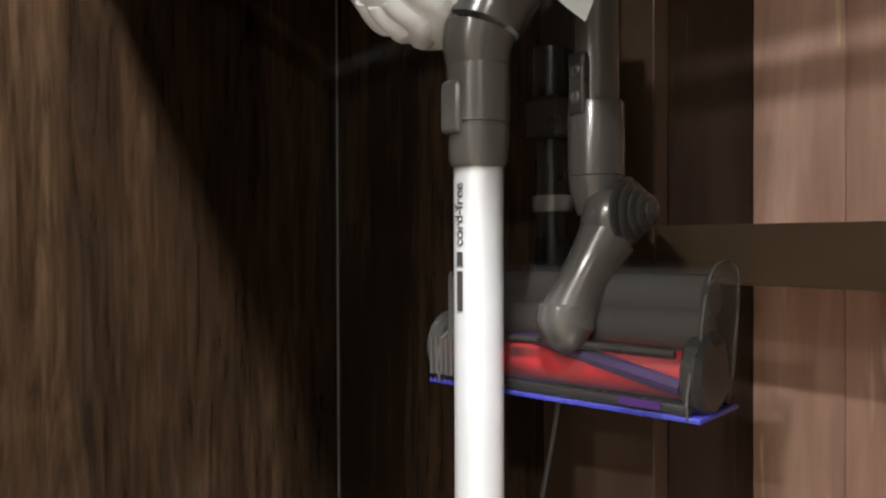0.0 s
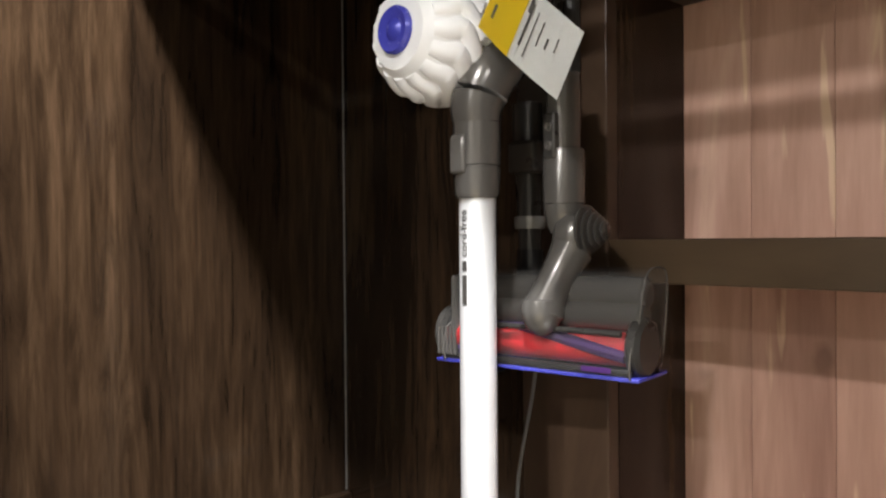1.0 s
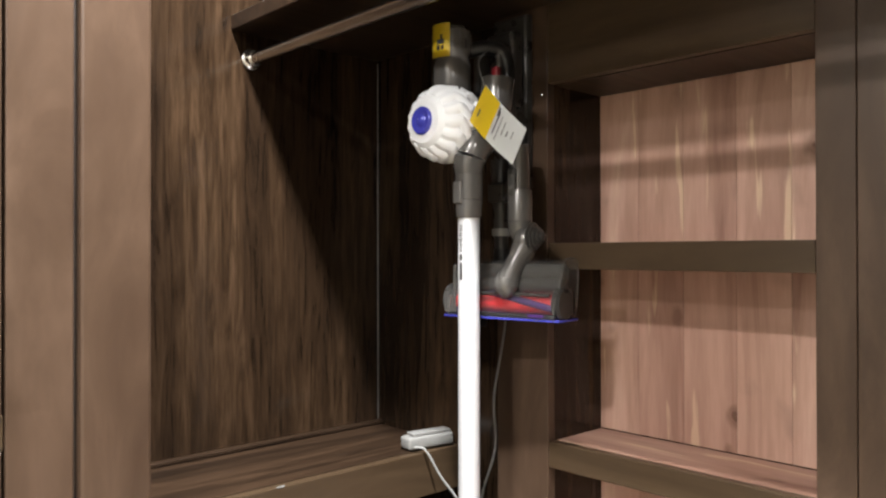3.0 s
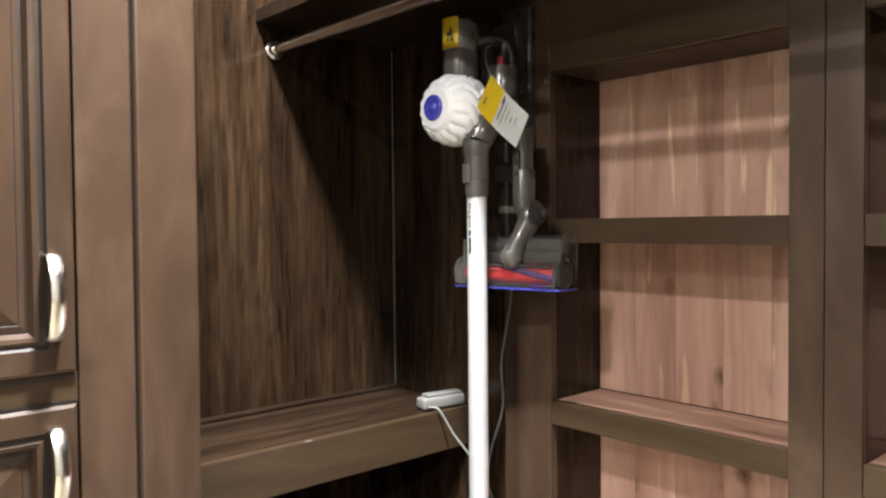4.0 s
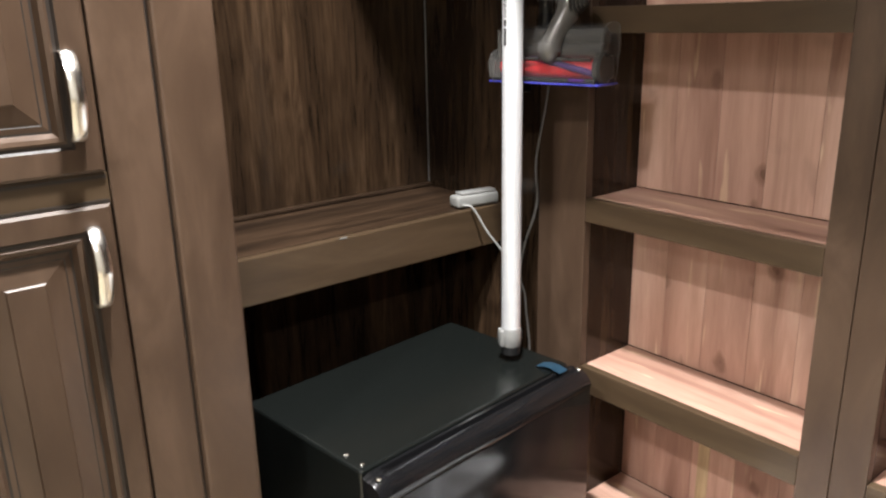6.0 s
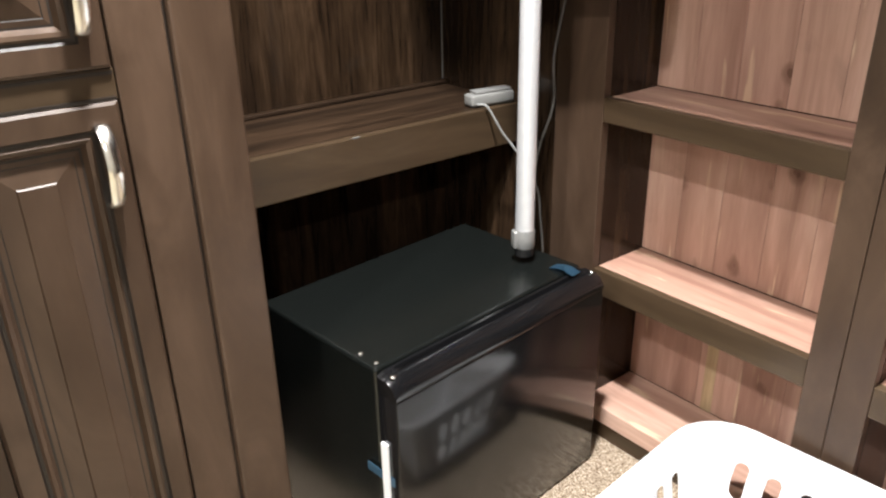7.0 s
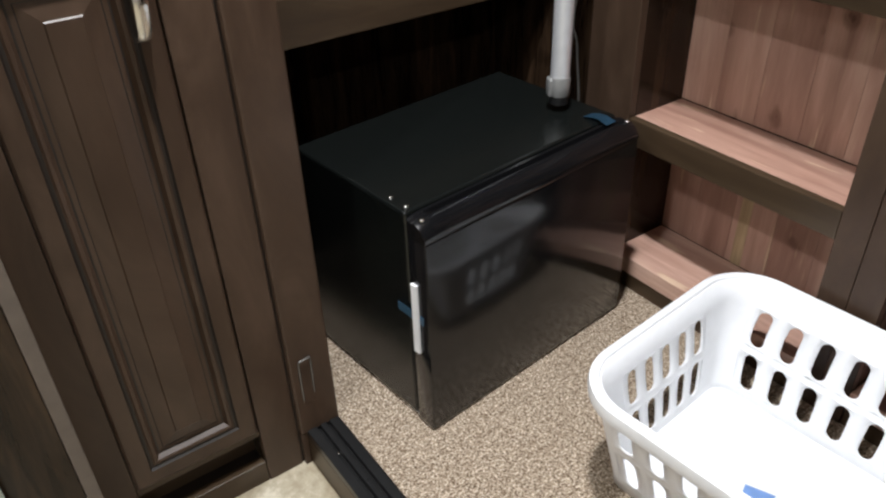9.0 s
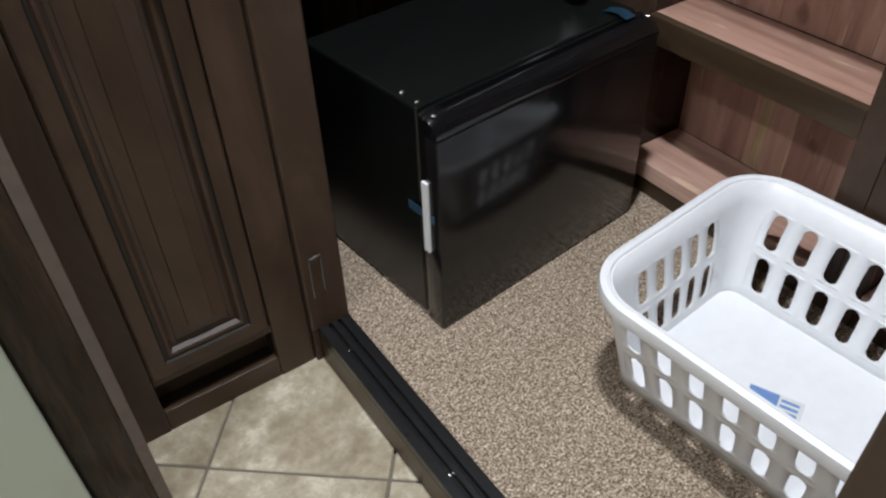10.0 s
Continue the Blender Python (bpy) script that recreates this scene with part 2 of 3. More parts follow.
def tube(points, radius, n=12, closed=False, flat=1.0, up=(0, 0, 1)):
    """Sweeps an ellipse along points; radius may be a list."""
    bm = bmesh.new()
    pts = [Vector(p) for p in points]
    rad = radius if isinstance(radius, (list, tuple)) else [radius] * len(pts)
    rings = []
    for i, p in enumerate(pts):
        t = (pts[min(i + 1, len(pts) - 1)] - pts[max(i - 1, 0)]).normalized()
        a = Vector(up) if abs(t.dot(Vector(up))) < 0.95 else Vector((1, 0, 0))
        u = t.cross(a).normalized()
        w = u.cross(t)
        rings.append([bm.verts.new(p + rad[i] * (math.cos(2 * math.pi * k / n) * u + flat * math.sin(2 * math.pi * k / n) * w)) for k in range(n)])
    for a, b in zip(rings, rings[1:]):
        for i in range(n):
            bm.faces.new((a[i], a[(i + 1) % n], b[(i + 1) % n], b[i]))
    bm.faces.new(rings[0][::-1])
    bm.faces.new(rings[-1])
    return bm


def smooth_line(points, steps=8):
    """A Catmull-Rom line through points."""
    p = [Vector(q) for q in points]
    p = [2 * p[0] - p[1]] + p + [2 * p[-1] - p[-2]]
    out = []
    for i in range(1, len(p) - 2):
        for s in range(steps):
            t = s / steps
            out.append(0.5 * (2 * p[i] + (p[i + 1] - p[i - 1]) * t + (2 * p[i - 1] - 5 * p[i] + 4 * p[i + 1] - p[i + 2]) * t * t + (3 * p[i] - p[i - 1] - 3 * p[i + 1] + p[i + 2]) * t ** 3))
    out.append(p[-2])
    return out


def structure(name, bm, mat, label):
    ob = part(name, bm, mat, None)
    return tagged(ob, label, name.split("_")[0], kind="structure")


# ---- large structure: the closet and the room ----
XS, XB, YL, YR = 0.722, 0.884, -0.027, -0.492      # shelf faces, cedar backs, first bay
YB, XP = 0.505, 0.755                                # back panel, side panel
TOP = 2.45

structure("floor_carpet", box(0.0, 1.0, -1.55, 0.56, -0.10, 0.0), M["carpet"], "speckled beige and brown cut-pile carpet in the closet")
structure("wall_closet_back", box(-0.06, 1.0, YB, YB + 0.02, -0.02, TOP), M["walnut"], "dark walnut laminate back panel of the closet")
structure("wall_closet_side", box(XP, XP + 0.02, 0.09, YB - 0.001, 0.0, TOP), M["walnut"], "dark walnut laminate side panel of the closet")
structure("wall_closet_left", box(-0.06, -0.04, 0.003, YB - 0.001, -0.02, TOP), M["walnut"], "dark walnut laminate left side of the closet")
structure("wall_closet_end", box(-0.06, 1.0, -1.57, -1.55, -0.02, TOP), M["walnut"], "dark walnut laminate end panel of the closet")
structure("wall_closet_far", box(1.0, 1.02, -1.57, 0.56, -0.10, TOP), M["wall"], "plain wall behind the closet shelves")
# unseen shell added round the room to keep and bounce the lamp light
structure("wall_north", box(-3.2, -0.06, 0.60, 0.66, -0.10, TOP), M["wall"], "plain painted wall behind the cabinet")
structure("wall_west", box(-3.26, -3.2, -3.4, 0.66, -0.10, TOP), M["wall"], "unseen plain wall added to close the room and bounce light")
structure("wall_south", box(-3.2, 1.02, -3.46, -3.4, -0.10, TOP), M["wall"], "unseen plain wall added to close the room and bounce light")
structure("wall_east", box(1.0, 1.02, -3.4, -1.57, -0.10, TOP), M["wall"], "unseen plain wall added to close the room and bounce light")
structure("ceiling", box(-3.26, 1.02, -3.46, 0.66, TOP, TOP + 0.05), M["ceil"], "plain white ceiling")

# ---- threshold, tiled floor ----
thr = thing("threshold", "brown wooden closet threshold with a black sliding-door track on top", "threshold", kind="structure")
part("riser", box(-0.066, -0.002, -0.90, -0.004, -0.10, -0.012, 0.003), M["stain_flat"], thr)
for i, (a, b) in enumerate(((-0.066, -0.047), (-0.040, -0.028), (-0.021, -0.002))):
    part("rail", box(a, b, -0.90, -0.004, -0.014, 0.004, 0.002), M["track"], thr)
part("bed", box(-0.064, -0.003, -0.899, -0.005, -0.0125, -0.008), M["track"], thr)
for y in (-0.10, -0.42, -0.74):
    part("screw", lathe([(0.004, -0.008), (0.004, -0.0055), (0.002, -0.005)], pose(-0.0435, y, 0.0), 12), M["chrome"], thr)

floor = structure("floor_tile", box(-3.2, -0.07, -3.4, 0.6, -0.10, -0.083), M["grout"], "mottled beige stone-look floor tiles")
structure("floor_under_closet", box(-0.07, 1.0, -3.4, -1.57, -0.10, -0.082), M["tile"], "plain floor beyond the closet")


def tile_mesh(s=0.31):
    return mesh_of(box(-s / 2, s / 2, -s / 2, s / 2, -0.004, 0.004, 0.002, 1), "tile", M["tile"])


# ---- closet: jamb, shelf units, ledge ----
def raised_frame(parent, x0, x1, z0, z1, y, rail=0.055, name="door", label=""):
    """A raised-panel cabinet door facing -y."""
    d = part(name, door_bm(x0, x1, z0, z1, y, rail), [M["stain"], M["groove"]], parent, label)
    return d


def door_bm(x0, x1, z0, z1, y, rail):
    bm = bmesh.new()
    # nested rectangles: inset, depth (negative is towards the room), and whether the step is coloured dark
    steps = [(0.0, 0.0, 0), (0.0, -0.017, 0), (0.004, -0.020, 0), (rail - 0.016, -0.020, 0), (rail - 0.013, -0.0165, 1), (rail - 0.009, -0.0165, 1),
             (rail - 0.006, -0.0185, 0), (rail - 0.001, -0.0170, 0), (rail + 0.004, -0.0095, 0), (rail + 0.007, -0.0095, 1), (rail + 0.013, -0.0105, 0),
             (rail + 0.0145, -0.0098, 1), (rail + 0.018, -0.0108, 0), (rail + 0.038, -0.0150, 0), (rail + 0.040, -0.0168, 0)]
    rings = []
    for i, dep, _ in steps:
        rings.append([bm.verts.new((x, y + dep, z)) for x, z in ((x0 + i, z0 + i), (x1 - i, z0 + i), (x1 - i, z1 - i), (x0 + i, z1 - i))])
    for k, (a, b) in enumerate(zip(rings, rings[1:])):
        for i in range(4):
            f = bm.faces.new((a[i], a[(i + 1) % 4], b[(i + 1) % 4], b[i]))
            f.material_index = steps[k + 1][2]
    bm.faces.new(rings[-1])
    bm.faces.new(rings[0][::-1])
    return bm


def pull(parent, x, y, z0, z1):
    """An arched flat cabinet pull."""
    h = z1 - z0
    line = [(x, y + 0.004, z0 + 0.004), (x, y - 0.008, z0 + 0.002), (x, y - 0.020, z0 + 0.15 * h), (x, y - 0.030, z0 + 0.4 * h), (x, y - 0.032, z0 + 0.55 * h),
            (x, y - 0.027, z0 + 0.78 * h), (x, y - 0.012, z1 - 0.004), (x, y + 0.004, z1 - 0.004)]
    return part("handle", tube(smooth_line(line, 6), 0.0026, 14, flat=3.4, up=(1, 0, 0)), M["chrome"], parent, "arched brushed nickel handle", smooth=True)


cab = thing("tall_cabinet", "tall stained wood cabinet with raised-panel doors and arched nickel handles", "cabinet")
part("body", box(-0.43, -0.0825, 0.001, 0.58, 0.05, TOP - 0.01), M["stain"], cab)
part("stile", box(-0.150, -0.0825, -0.019, 0.0005, -0.08, TOP - 0.01, 0.002), M["stain"], cab)
part("stile", box(-0.43, -0.368, -0.019, 0.0005, -0.08, TOP - 0.01, 0.002), M["stain"], cab)
part("rail", box(-0.367, -0.151, -0.016, 0.0005, 0.893, 0.930, 0.001), M["stain_flat"], cab)
part("rail", box(-0.367, -0.151, -0.017, 0.0005, 0.038, 0.052, 0.001), M["stain_flat"], cab)
part("toe_rail", box(-0.367, -0.151, -0.017, 0.0005, -0.08, -0.030, 0.001), M["stain_flat"], cab)
part("toe_kick", box(-0.367, -0.151, 0.030, 0.036, -0.08, 0.05), M["stain_flat"], cab, "recessed toe kick")
# recess floor coloured near-black to stand for the shade under the door
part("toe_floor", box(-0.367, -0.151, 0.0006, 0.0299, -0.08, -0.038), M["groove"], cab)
lower = raised_frame(cab, -0.3665, -0.1535, 0.052, 0.892, -0.002, 0.046)
pull(lower, -0.180, -0.022, 0.765, 0.870)
upper = raised_frame(cab, -0.3665, -0.1535, 0.931, 2.05, -0.002, 0.046)
pull(upper, -0.180, -0.022, 0.970, 1.075)
for z in (0.895, 0.925):
    part("groove_line", box(-0.3665, -0.1535, -0.0185, -0.0162, z - 0.002, z + 0.002), M["groove"], cab)

jamb = thing("closet_jamb", "stained wood closet door jamb with a small metal catch", "door jamb", kind="structure")
part("post", box(-0.079, 0.0, -0.028, 0.002, -0.001, TOP - 0.01, 0.004), M["stain"], jamb)
part("foot", box(-0.079, -0.067, -0.027, 0.001, -0.08, -0.002, 0.001), M["stain"], jamb)
# dark strip painted in for the shade between cabinet and jamb
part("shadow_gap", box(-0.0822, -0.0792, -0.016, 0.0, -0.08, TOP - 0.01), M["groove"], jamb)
catch = part("catch", tube(smooth_line([(-0.062, -0.027, 0.08), (-0.062, -0.030, 0.165), (-0.057, -0.034, 0.176), (-0.045, -0.034, 0.178), (-0.040, -0.031, 0.168), (-0.040, -0.027, 0.09)], 5), 0.0020, 8), M["grey"], jamb, "small metal catch", smooth=True)
part("plate", box(-0.064, -0.038, -0.0285, -0.025, 0.07, 0.17, 0.001), M["stain"], jamb)

jamb2 = thing("closet_jamb", "stained wood post at the other end of the closet opening", "door jamb", kind="structure")
part("post", box(-0.07, 0.0, -0.99, -0.905, -0.08, TOP - 0.01, 0.004), M["stain"], jamb2)
structure("wall_front", box(-0.069, -0.001, -1.57, -0.991, -0.10, TOP), M["wall"], "plain wall beside the closet opening")
structure("wall_front_south", box(-0.069, -0.001, -3.4, -1.571, -0.10, TOP), M["wall"], "plain wall beyond the closet")


def shelf_unit(y0, y1, left, right, label):
    """Stained frame with cedar-lined cubbies. y1 > y0 bound the opening; left and right are the stile widths."""
    u = thing("shelf_unit", label, "shelving", group="closet shelving")
    part("stile", box(XS, XS + 0.02, y1, y1 + left, 0.0, TOP - 0.01, 0.0015), M["stain"], u)
    part("stile", box(XS, XS + 0.02, y0 - right, y0, 0.0, TOP - 0.01, 0.0015), M["stain"], u)
    part("side_panel", box(XS + 0.0205, XB + 0.02, y1, y1 + 0.018, 0.0, 1.45), M["walnut"], u)
    part("side_panel", box(XS + 0.0205, XB + 0.02, y0 - 0.018, y0, 0.0, 1.45), M["walnut"], u)
    part("top_rail", box(XS + 0.001, XS + 0.02, y0 + 0.0005, y1 - 0.0005, 1.403, TOP - 0.01, 0.0015), M["stain_flat"], u)
    part("top_board", box(XS + 0.0205, XB + 0.02, y0 + 0.0005, y1 - 0.0005, 1.402, 1.42), M["walnut_flat"], u)
    for top, deep in ((1.115, 0.046), (0.758, 0.047), (0.402, 0.056)):
        part("shelf_rail", box(XS + 0.001, XS + 0.02, y0 + 0.0005, y1 - 0.0005, top - deep, top, 0.0015), M["stain_flat"], u)
        sh = part("shelf_board", box(XS + 0.0205, XB - 0.001, y0 + 0.0005, y1 - 0.0005, top - 0.02, top - 0.001, 0.001), M["cedar_flat"], u, "cedar shelf board")
    part("kick_board", box(XS + 0.001, XS + 0.02, y0 + 0.0005, y1 - 0.0005, 0.0, 0.04, 0.0015), M["stain_flat"], u)
    part("bottom_board", box(XS - 0.002, XB - 0.001, y0 + 0.0005, y1 - 0.0005, 0.0405, 0.081, 0.002), M["cedar_flat"], u, "cedar bottom board")
    back = part("back", box(XB + 0.011, XB + 0.018, y0, y1, 0.0, 1.40), M["walnut"], u)
    planks.append((u, y0, y1))
    return u


planks = []
unit1 = shelf_unit(YR, YL, 0.123, 0.052, "dark-stained closet shelf unit lined with knotty red cedar, empty")
unit2 = shelf_unit(-1.05, -0.598, 0.053, 0.06, "second dark-stained closet shelf unit lined with cedar, empty")
structure("wall_shelf_end", box(XS, XS + 0.02, -1.549, -1.111, 0.0, TOP - 0.01), M["stain"], "stained filler panel beside the shelving")

ledge = thing("ledge", "stained wood ledge with a plain front rail along the back panel", "ledge", kind="structure")
part("front_rail", box(-0.039, XP - 0.001, 0.235, 0.254, 0.612, 0.700, 0.002), M["stain_flat"], ledge)
part("top_board", box(-0.039, XP - 0.001, 0.2545, YB - 0.0005, 0.684, 0.701, 0.001), M["walnut_flat"], ledge, "walnut laminate ledge top")
part("chip", box(0.322, 0.338, 0.2338, 0.2372, 0.6985, 0.7018, 0.001), M["device"], ledge, "small pale chip in the finish")
part("back_trim", box(-0.039, XP - 0.001, YB - 0.016, YB - 0.001, 0.7012, 0.711, 0.003), M["walnut_flat"], ledge)
part("seam", box(XP - 0.0022, XP - 0.0003, YB - 0.0022, YB - 0.0003, 0.712, 1.54), M["greylight"], ledge, "pale corner bead")

hang = thing("hanging_shelf", "dark walnut shelf above the closet rod", "shelf", kind="structure")
part("board", box(0.380, XP - 0.001, -1.54, YB - 0.001, 1.545, 1.575, 0.002), M["walnut_flat"], hang)
rod = thing("closet_rod", "round chrome closet rod on a wall flange", "closet rod")
part("tube", lathe([(0.0125, 0), (0.0125, 2.03)], pose(0.425, YB - 0.004, 1.493, 90, 0, 0), 24), M["chrome"], rod, smooth=True)
part("flange", lathe([(0.022, 0.0), (0.022, 0.004), (0.018, 0.006), (0.016, 0.008), (0.016, 0.016), (0.0128, 0.016)], pose(0.425, YB - 0.0005, 1.493, 90, 0, 0), 28), M["chrome"], rod, smooth=True)
for y in (-0.35, -1.3):
    part("bracket", box(0.421, 0.429, y - 0.006, y + 0.006, 1.50, 1.5455, 0.001), M["chrome"], rod)

# ---- refrigerator ----
FR = pose(0.121, -0.168, 0, 0, 0, 5.5)
fridge = thing("mini_fridge", "glossy black compact refrigerator standing on the carpet", "refrigerator", at=FR)
W, D, HH = 0.532, 0.375, 0.447
part("cabinet", box(0.004, W - 0.004, 0.052, D, 0.006, HH, 0.006, 3), M["blacktop"], fridge)
part("gasket", box(0.012, W - 0.012, 0.044, 0.0525, 0.025, HH - 0.014), M["blackplastic"], fridge)
door = part("door", box(0.0, W, 0.0, 0.044, 0.005, HH - 0.0355, 0.003, 2), M["black"], fridge, smooth=True)
cap = bmesh.new()
prof = [(0.0, HH - 0.0352), (-0.001, HH - 0.030), (0.002, HH - 0.019), (0.009, HH - 0.009), (0.018, HH - 0.003), (0.026, HH - 0.001), (0.030, HH - 0.003), (0.032, HH - 0.012), (0.038, HH - 0.012), (0.040, HH - 0.001), (0.044, HH), (0.044, HH - 0.0352)]
ends = [[cap.verts.new((x, y, z)) for y, z in prof] for x in (0.0, 0.012, 0.03, 0.06, W - 0.06, W - 0.03, W - 0.012, W)]
for e, drop in ((0, 0.005), (1, 0.001), (6, 0.001), (7, 0.005)):
    for v in ends[e][2:11]:
        v.co.z -= drop
for e in (0, 1, 2, 5, 6, 7):
    for k in (7, 8):
        ends[e][k].co.z = ends[e][6].co.z + 0.001
for a, b in zip(ends, ends[1:]):
    for i in range(len(prof)):
        cap.faces.new((a[i], a[(i + 1) % len(prof)], b[(i + 1) % len(prof)], b[i]))
cap.faces.new(ends[0])
cap.faces.new(ends[-1][::-1])
part("door_cap", cap, M["black"], door, "door top edge with a recessed grip", smooth=True)
for x, y in ((0.018, 0.105), (0.018, 0.066), (0.012, 0.020), (W - 0.014, 0.020)):
    part("screw", lathe([(0.0045, 0), (0.0045, 0.002), (0.003, 0.0035), (0.0, 0.004)], pose(x, y, HH + (0.0 if y > 0.05 else -0.002)), 14, cap=False), M["chrome"], fridge, "small chrome screw", smooth=True)
for x in (0.04, W - 0.04):
    for y in (0.06, D - 0.04):
        part("foot", lathe([(0.012, 0.0), (0.012, 0.0065)], pose(x, y, 0), 14), M["blackplastic"], fridge)
part("hinge", box(0.008, 0.03, 0.03, 0.075, 0.0005, 0.0045, 0.001), M["greylight"], fridge, "metal hinge plate")
strip = thing("foam_strip", "white packing strip taped over the refrigerator door gap", "packing strip", at=FR)
part("strip", box(-0.0065, -0.0008, 0.022, 0.036, 0.180, 0.325, 0.001), M["white"], strip)
part("tape", box(-0.0015, -0.0004, 0.012, 0.080, 0.245, 0.262), M["tape"], strip, "translucent blue tape")
band = thing("blue_tape", "strip of translucent blue packing tape on the refrigerator top", "tape", at=FR)
tb = bmesh.new()
vs = [[tb.verts.new((x, y, z)) for x in (W - 0.062, W - 0.036)] for y, z in ((0.088, HH + 0.001), (0.078, HH + 0.004), (0.066, HH + 0.007), (0.052, HH + 0.008), (0.040, HH + 0.005), (0.030, HH + 0.003))]
for a, b in zip(vs, vs[1:]):
    tb.faces.new((a[0], a[1], b[1], b[0]))
bmesh.ops.solidify(tb, geom=tb.faces[:], thickness=0.0012)
part("film", tb, M["tape"], band, smooth=True)

# ---- laundry basket ----
def basket():
    L, Wd, Hb = 0.57, 0.435, 0.235
    e = thing("laundry_basket", "empty white plastic laundry basket with two rows of oval slots", "laundry basket", at=pose(0.481, -0.664, 0.002, 0, 0, -85))

    def outline(z, out=0.0):
        k = z / Hb
        a, b, r = L / 2 * (0.87 + 0.13 * k * k ** 0.3) + out, Wd / 2 * (0.75 + 0.25 * k * k ** 0.3) + out, 0.030 + 0.052 * k ** 5 + out
        pts = []
        for cx, cy, s in ((a - r, b - r, 0), (-(a - r), b - r, 90), (-(a - r), -(b - r), 180), (a - r, -(b - r), 270)):
            for i in range(13):
                t = radians(s + 90 * i / 12)
                pts.append(Vector((cx + r * math.cos(t), cy + r * math.sin(t), z)))
        return pts

    def at(seg, f, z):
        """A point of the wall: segment seg (sides even, corners odd), share f along it, height z."""
        pts = outline(z)
        q = seg // 2
        if seg % 2:
            arc = pts[13 * ((q + 1) % 4):13 * ((q + 1) % 4) + 13]
            k = min(11, int(f * 12))
            return arc[k].lerp(arc[k + 1], f * 12 - k)
        return pts[13 * q + 12].lerp(pts[(13 * (q + 1)) % 52], f)

    bm = bmesh.new()
    z_rows = [(0.025, 0.103), (0.112, 0.190)]

    def sheet(seg, f0, f1, lo, hi, k):
        for j in range(k):
            fa, fb = f0 + (f1 - f0) * j / k, f0 + (f1 - f0) * (j + 1) / k
            bm.faces.new([bm.verts.new(at(seg, f, z)) for f, z in ((fa, lo), (fb, lo), (fb, hi), (fa, hi))])

    bands = (0.0, 0.025, 0.103, 0.112, 0.190, Hb)
    for seg in range(8):
        if seg % 2:
            for lo, hi in zip(bands, bands[1:]):
                sheet(seg, 0, 1, lo, hi, 12)
            continue
        n = 8 if seg % 4 == 0 else 5
        run = (at(seg, 1, 0.12) - at(seg, 0, 0.12)).length
        edge = 0.0 if seg % 4 == 0 else 0.13
        if edge:
            for lo, hi in zip(bands, bands[1:]):
                sheet(seg, 0, edge, lo, hi, 1)
                sheet(seg, 1 - edge, 1, lo, hi, 1)
        for c in range(n):
            f0, f1 = edge + (1 - 2 * edge) * c / n, edge + (1 - 2 * edge) * (c + 1) / n
            for lo, hi in ((0.0, 0.025), (0.103, 0.112), (0.190, Hb)):
                sheet(seg, f0, f1, lo, hi, 1)
            for lo, hi in z_rows:
                mid, half, wid = (lo + hi) / 2, (hi - lo) / 2, run * (1 - 2 * edge) / n / 2
                outer, inner = [], []
                rx, rz = min(0.0135, wid * 0.50), half * 0.88
                for i in range(24):
                    t = 2 * math.pi * i / 24
                    ct, st = math.cos(t), math.sin(t)
                    inner.append((rx * ct, (rz - rx) * (1 if st > 1e-6 else -1 if st < -1e-6 else 0) + rx * st))
                    m = max(abs(ct), abs(st))
                    outer.append((wid * ct / m, half * st / m))
                fm = (f0 + f1) / 2
                vo = [bm.verts.new(at(seg, min(1, max(0, fm + u / run)), mid + w)) for u, w in outer]
                vi = [bm.verts.new(at(seg, fm + u / run, mid + w)) for u, w in inner]
                for i in range(24):
                    bm.faces.new((vo[i], vo[(i + 1) % 24], vi[(i + 1) % 24], vi[i]))
    bmesh.ops.remove_doubles(bm, verts=bm.verts, dist=0.0004)
    body = part("wall", bm, M["white"], e, smooth=True)
    mod = body.modifiers.new("thickness", "SOLIDIFY")
    mod.thickness, mod.offset = 0.0028, 0
    bm = bmesh.new()
    low = [bm.verts.new(Vector((p.x * 0.999, p.y * 0.999, 0.003))) for p in outline(0.0)]
    top = [bm.verts.new(Vector((p.x * 0.999, p.y * 0.999, 0.008))) for p in outline(0.0)]
    for i in range(52):
        bm.faces.new((low[i], low[(i + 1) % 52], top[(i + 1) % 52], top[i]))
    for ring in (low, top):
        c = bm.verts.new((0, 0, ring[0].co.z))
        for i in range(52):
            bm.faces.new((ring[i], ring[(i + 1) % 52], c))
    part("bottom", bm, M["white"], e)
    # rolled rim
    bm = bmesh.new()
    rings = []
    for out, dz in ((0.0, -0.004), (0.004, 0.004), (0.010, 0.006), (0.018, 0.002), (0.020, -0.010), (0.0185, -0.022), (0.0165, -0.022), (0.0165, -0.008), (0.008, 0.001), (0.003, -0.004)):
        rings.append([bm.verts.new(p + Vector((0, 0, dz))) for p in outline(Hb, out)])
    m = len(rings[0])
    for a, b in zip(rings, rings[1:] + rings[:1]):
        for i in range(m):
            bm.faces.new((a[i], a[(i + 1) % m], b[(i + 1) % m], b[i]))
    part("rim", bm, M["white"], e, "rolled rim", smooth=True)
    stick = part("sticker", box(-0.045, 0.045, -0.028, 0.028, 0.0092, 0.0097, m=pose(-0.031, -0.022, 0, 0, 0, 18)), M["paper"], e, "blue and white paper sticker")
    part("print", box(-0.043, 0.005, -0.026, 0.026, 0.0099, 0.0102, m=pose(-0.031, -0.022, 0, 0, 0, 18)), M["bluesticker"], stick)
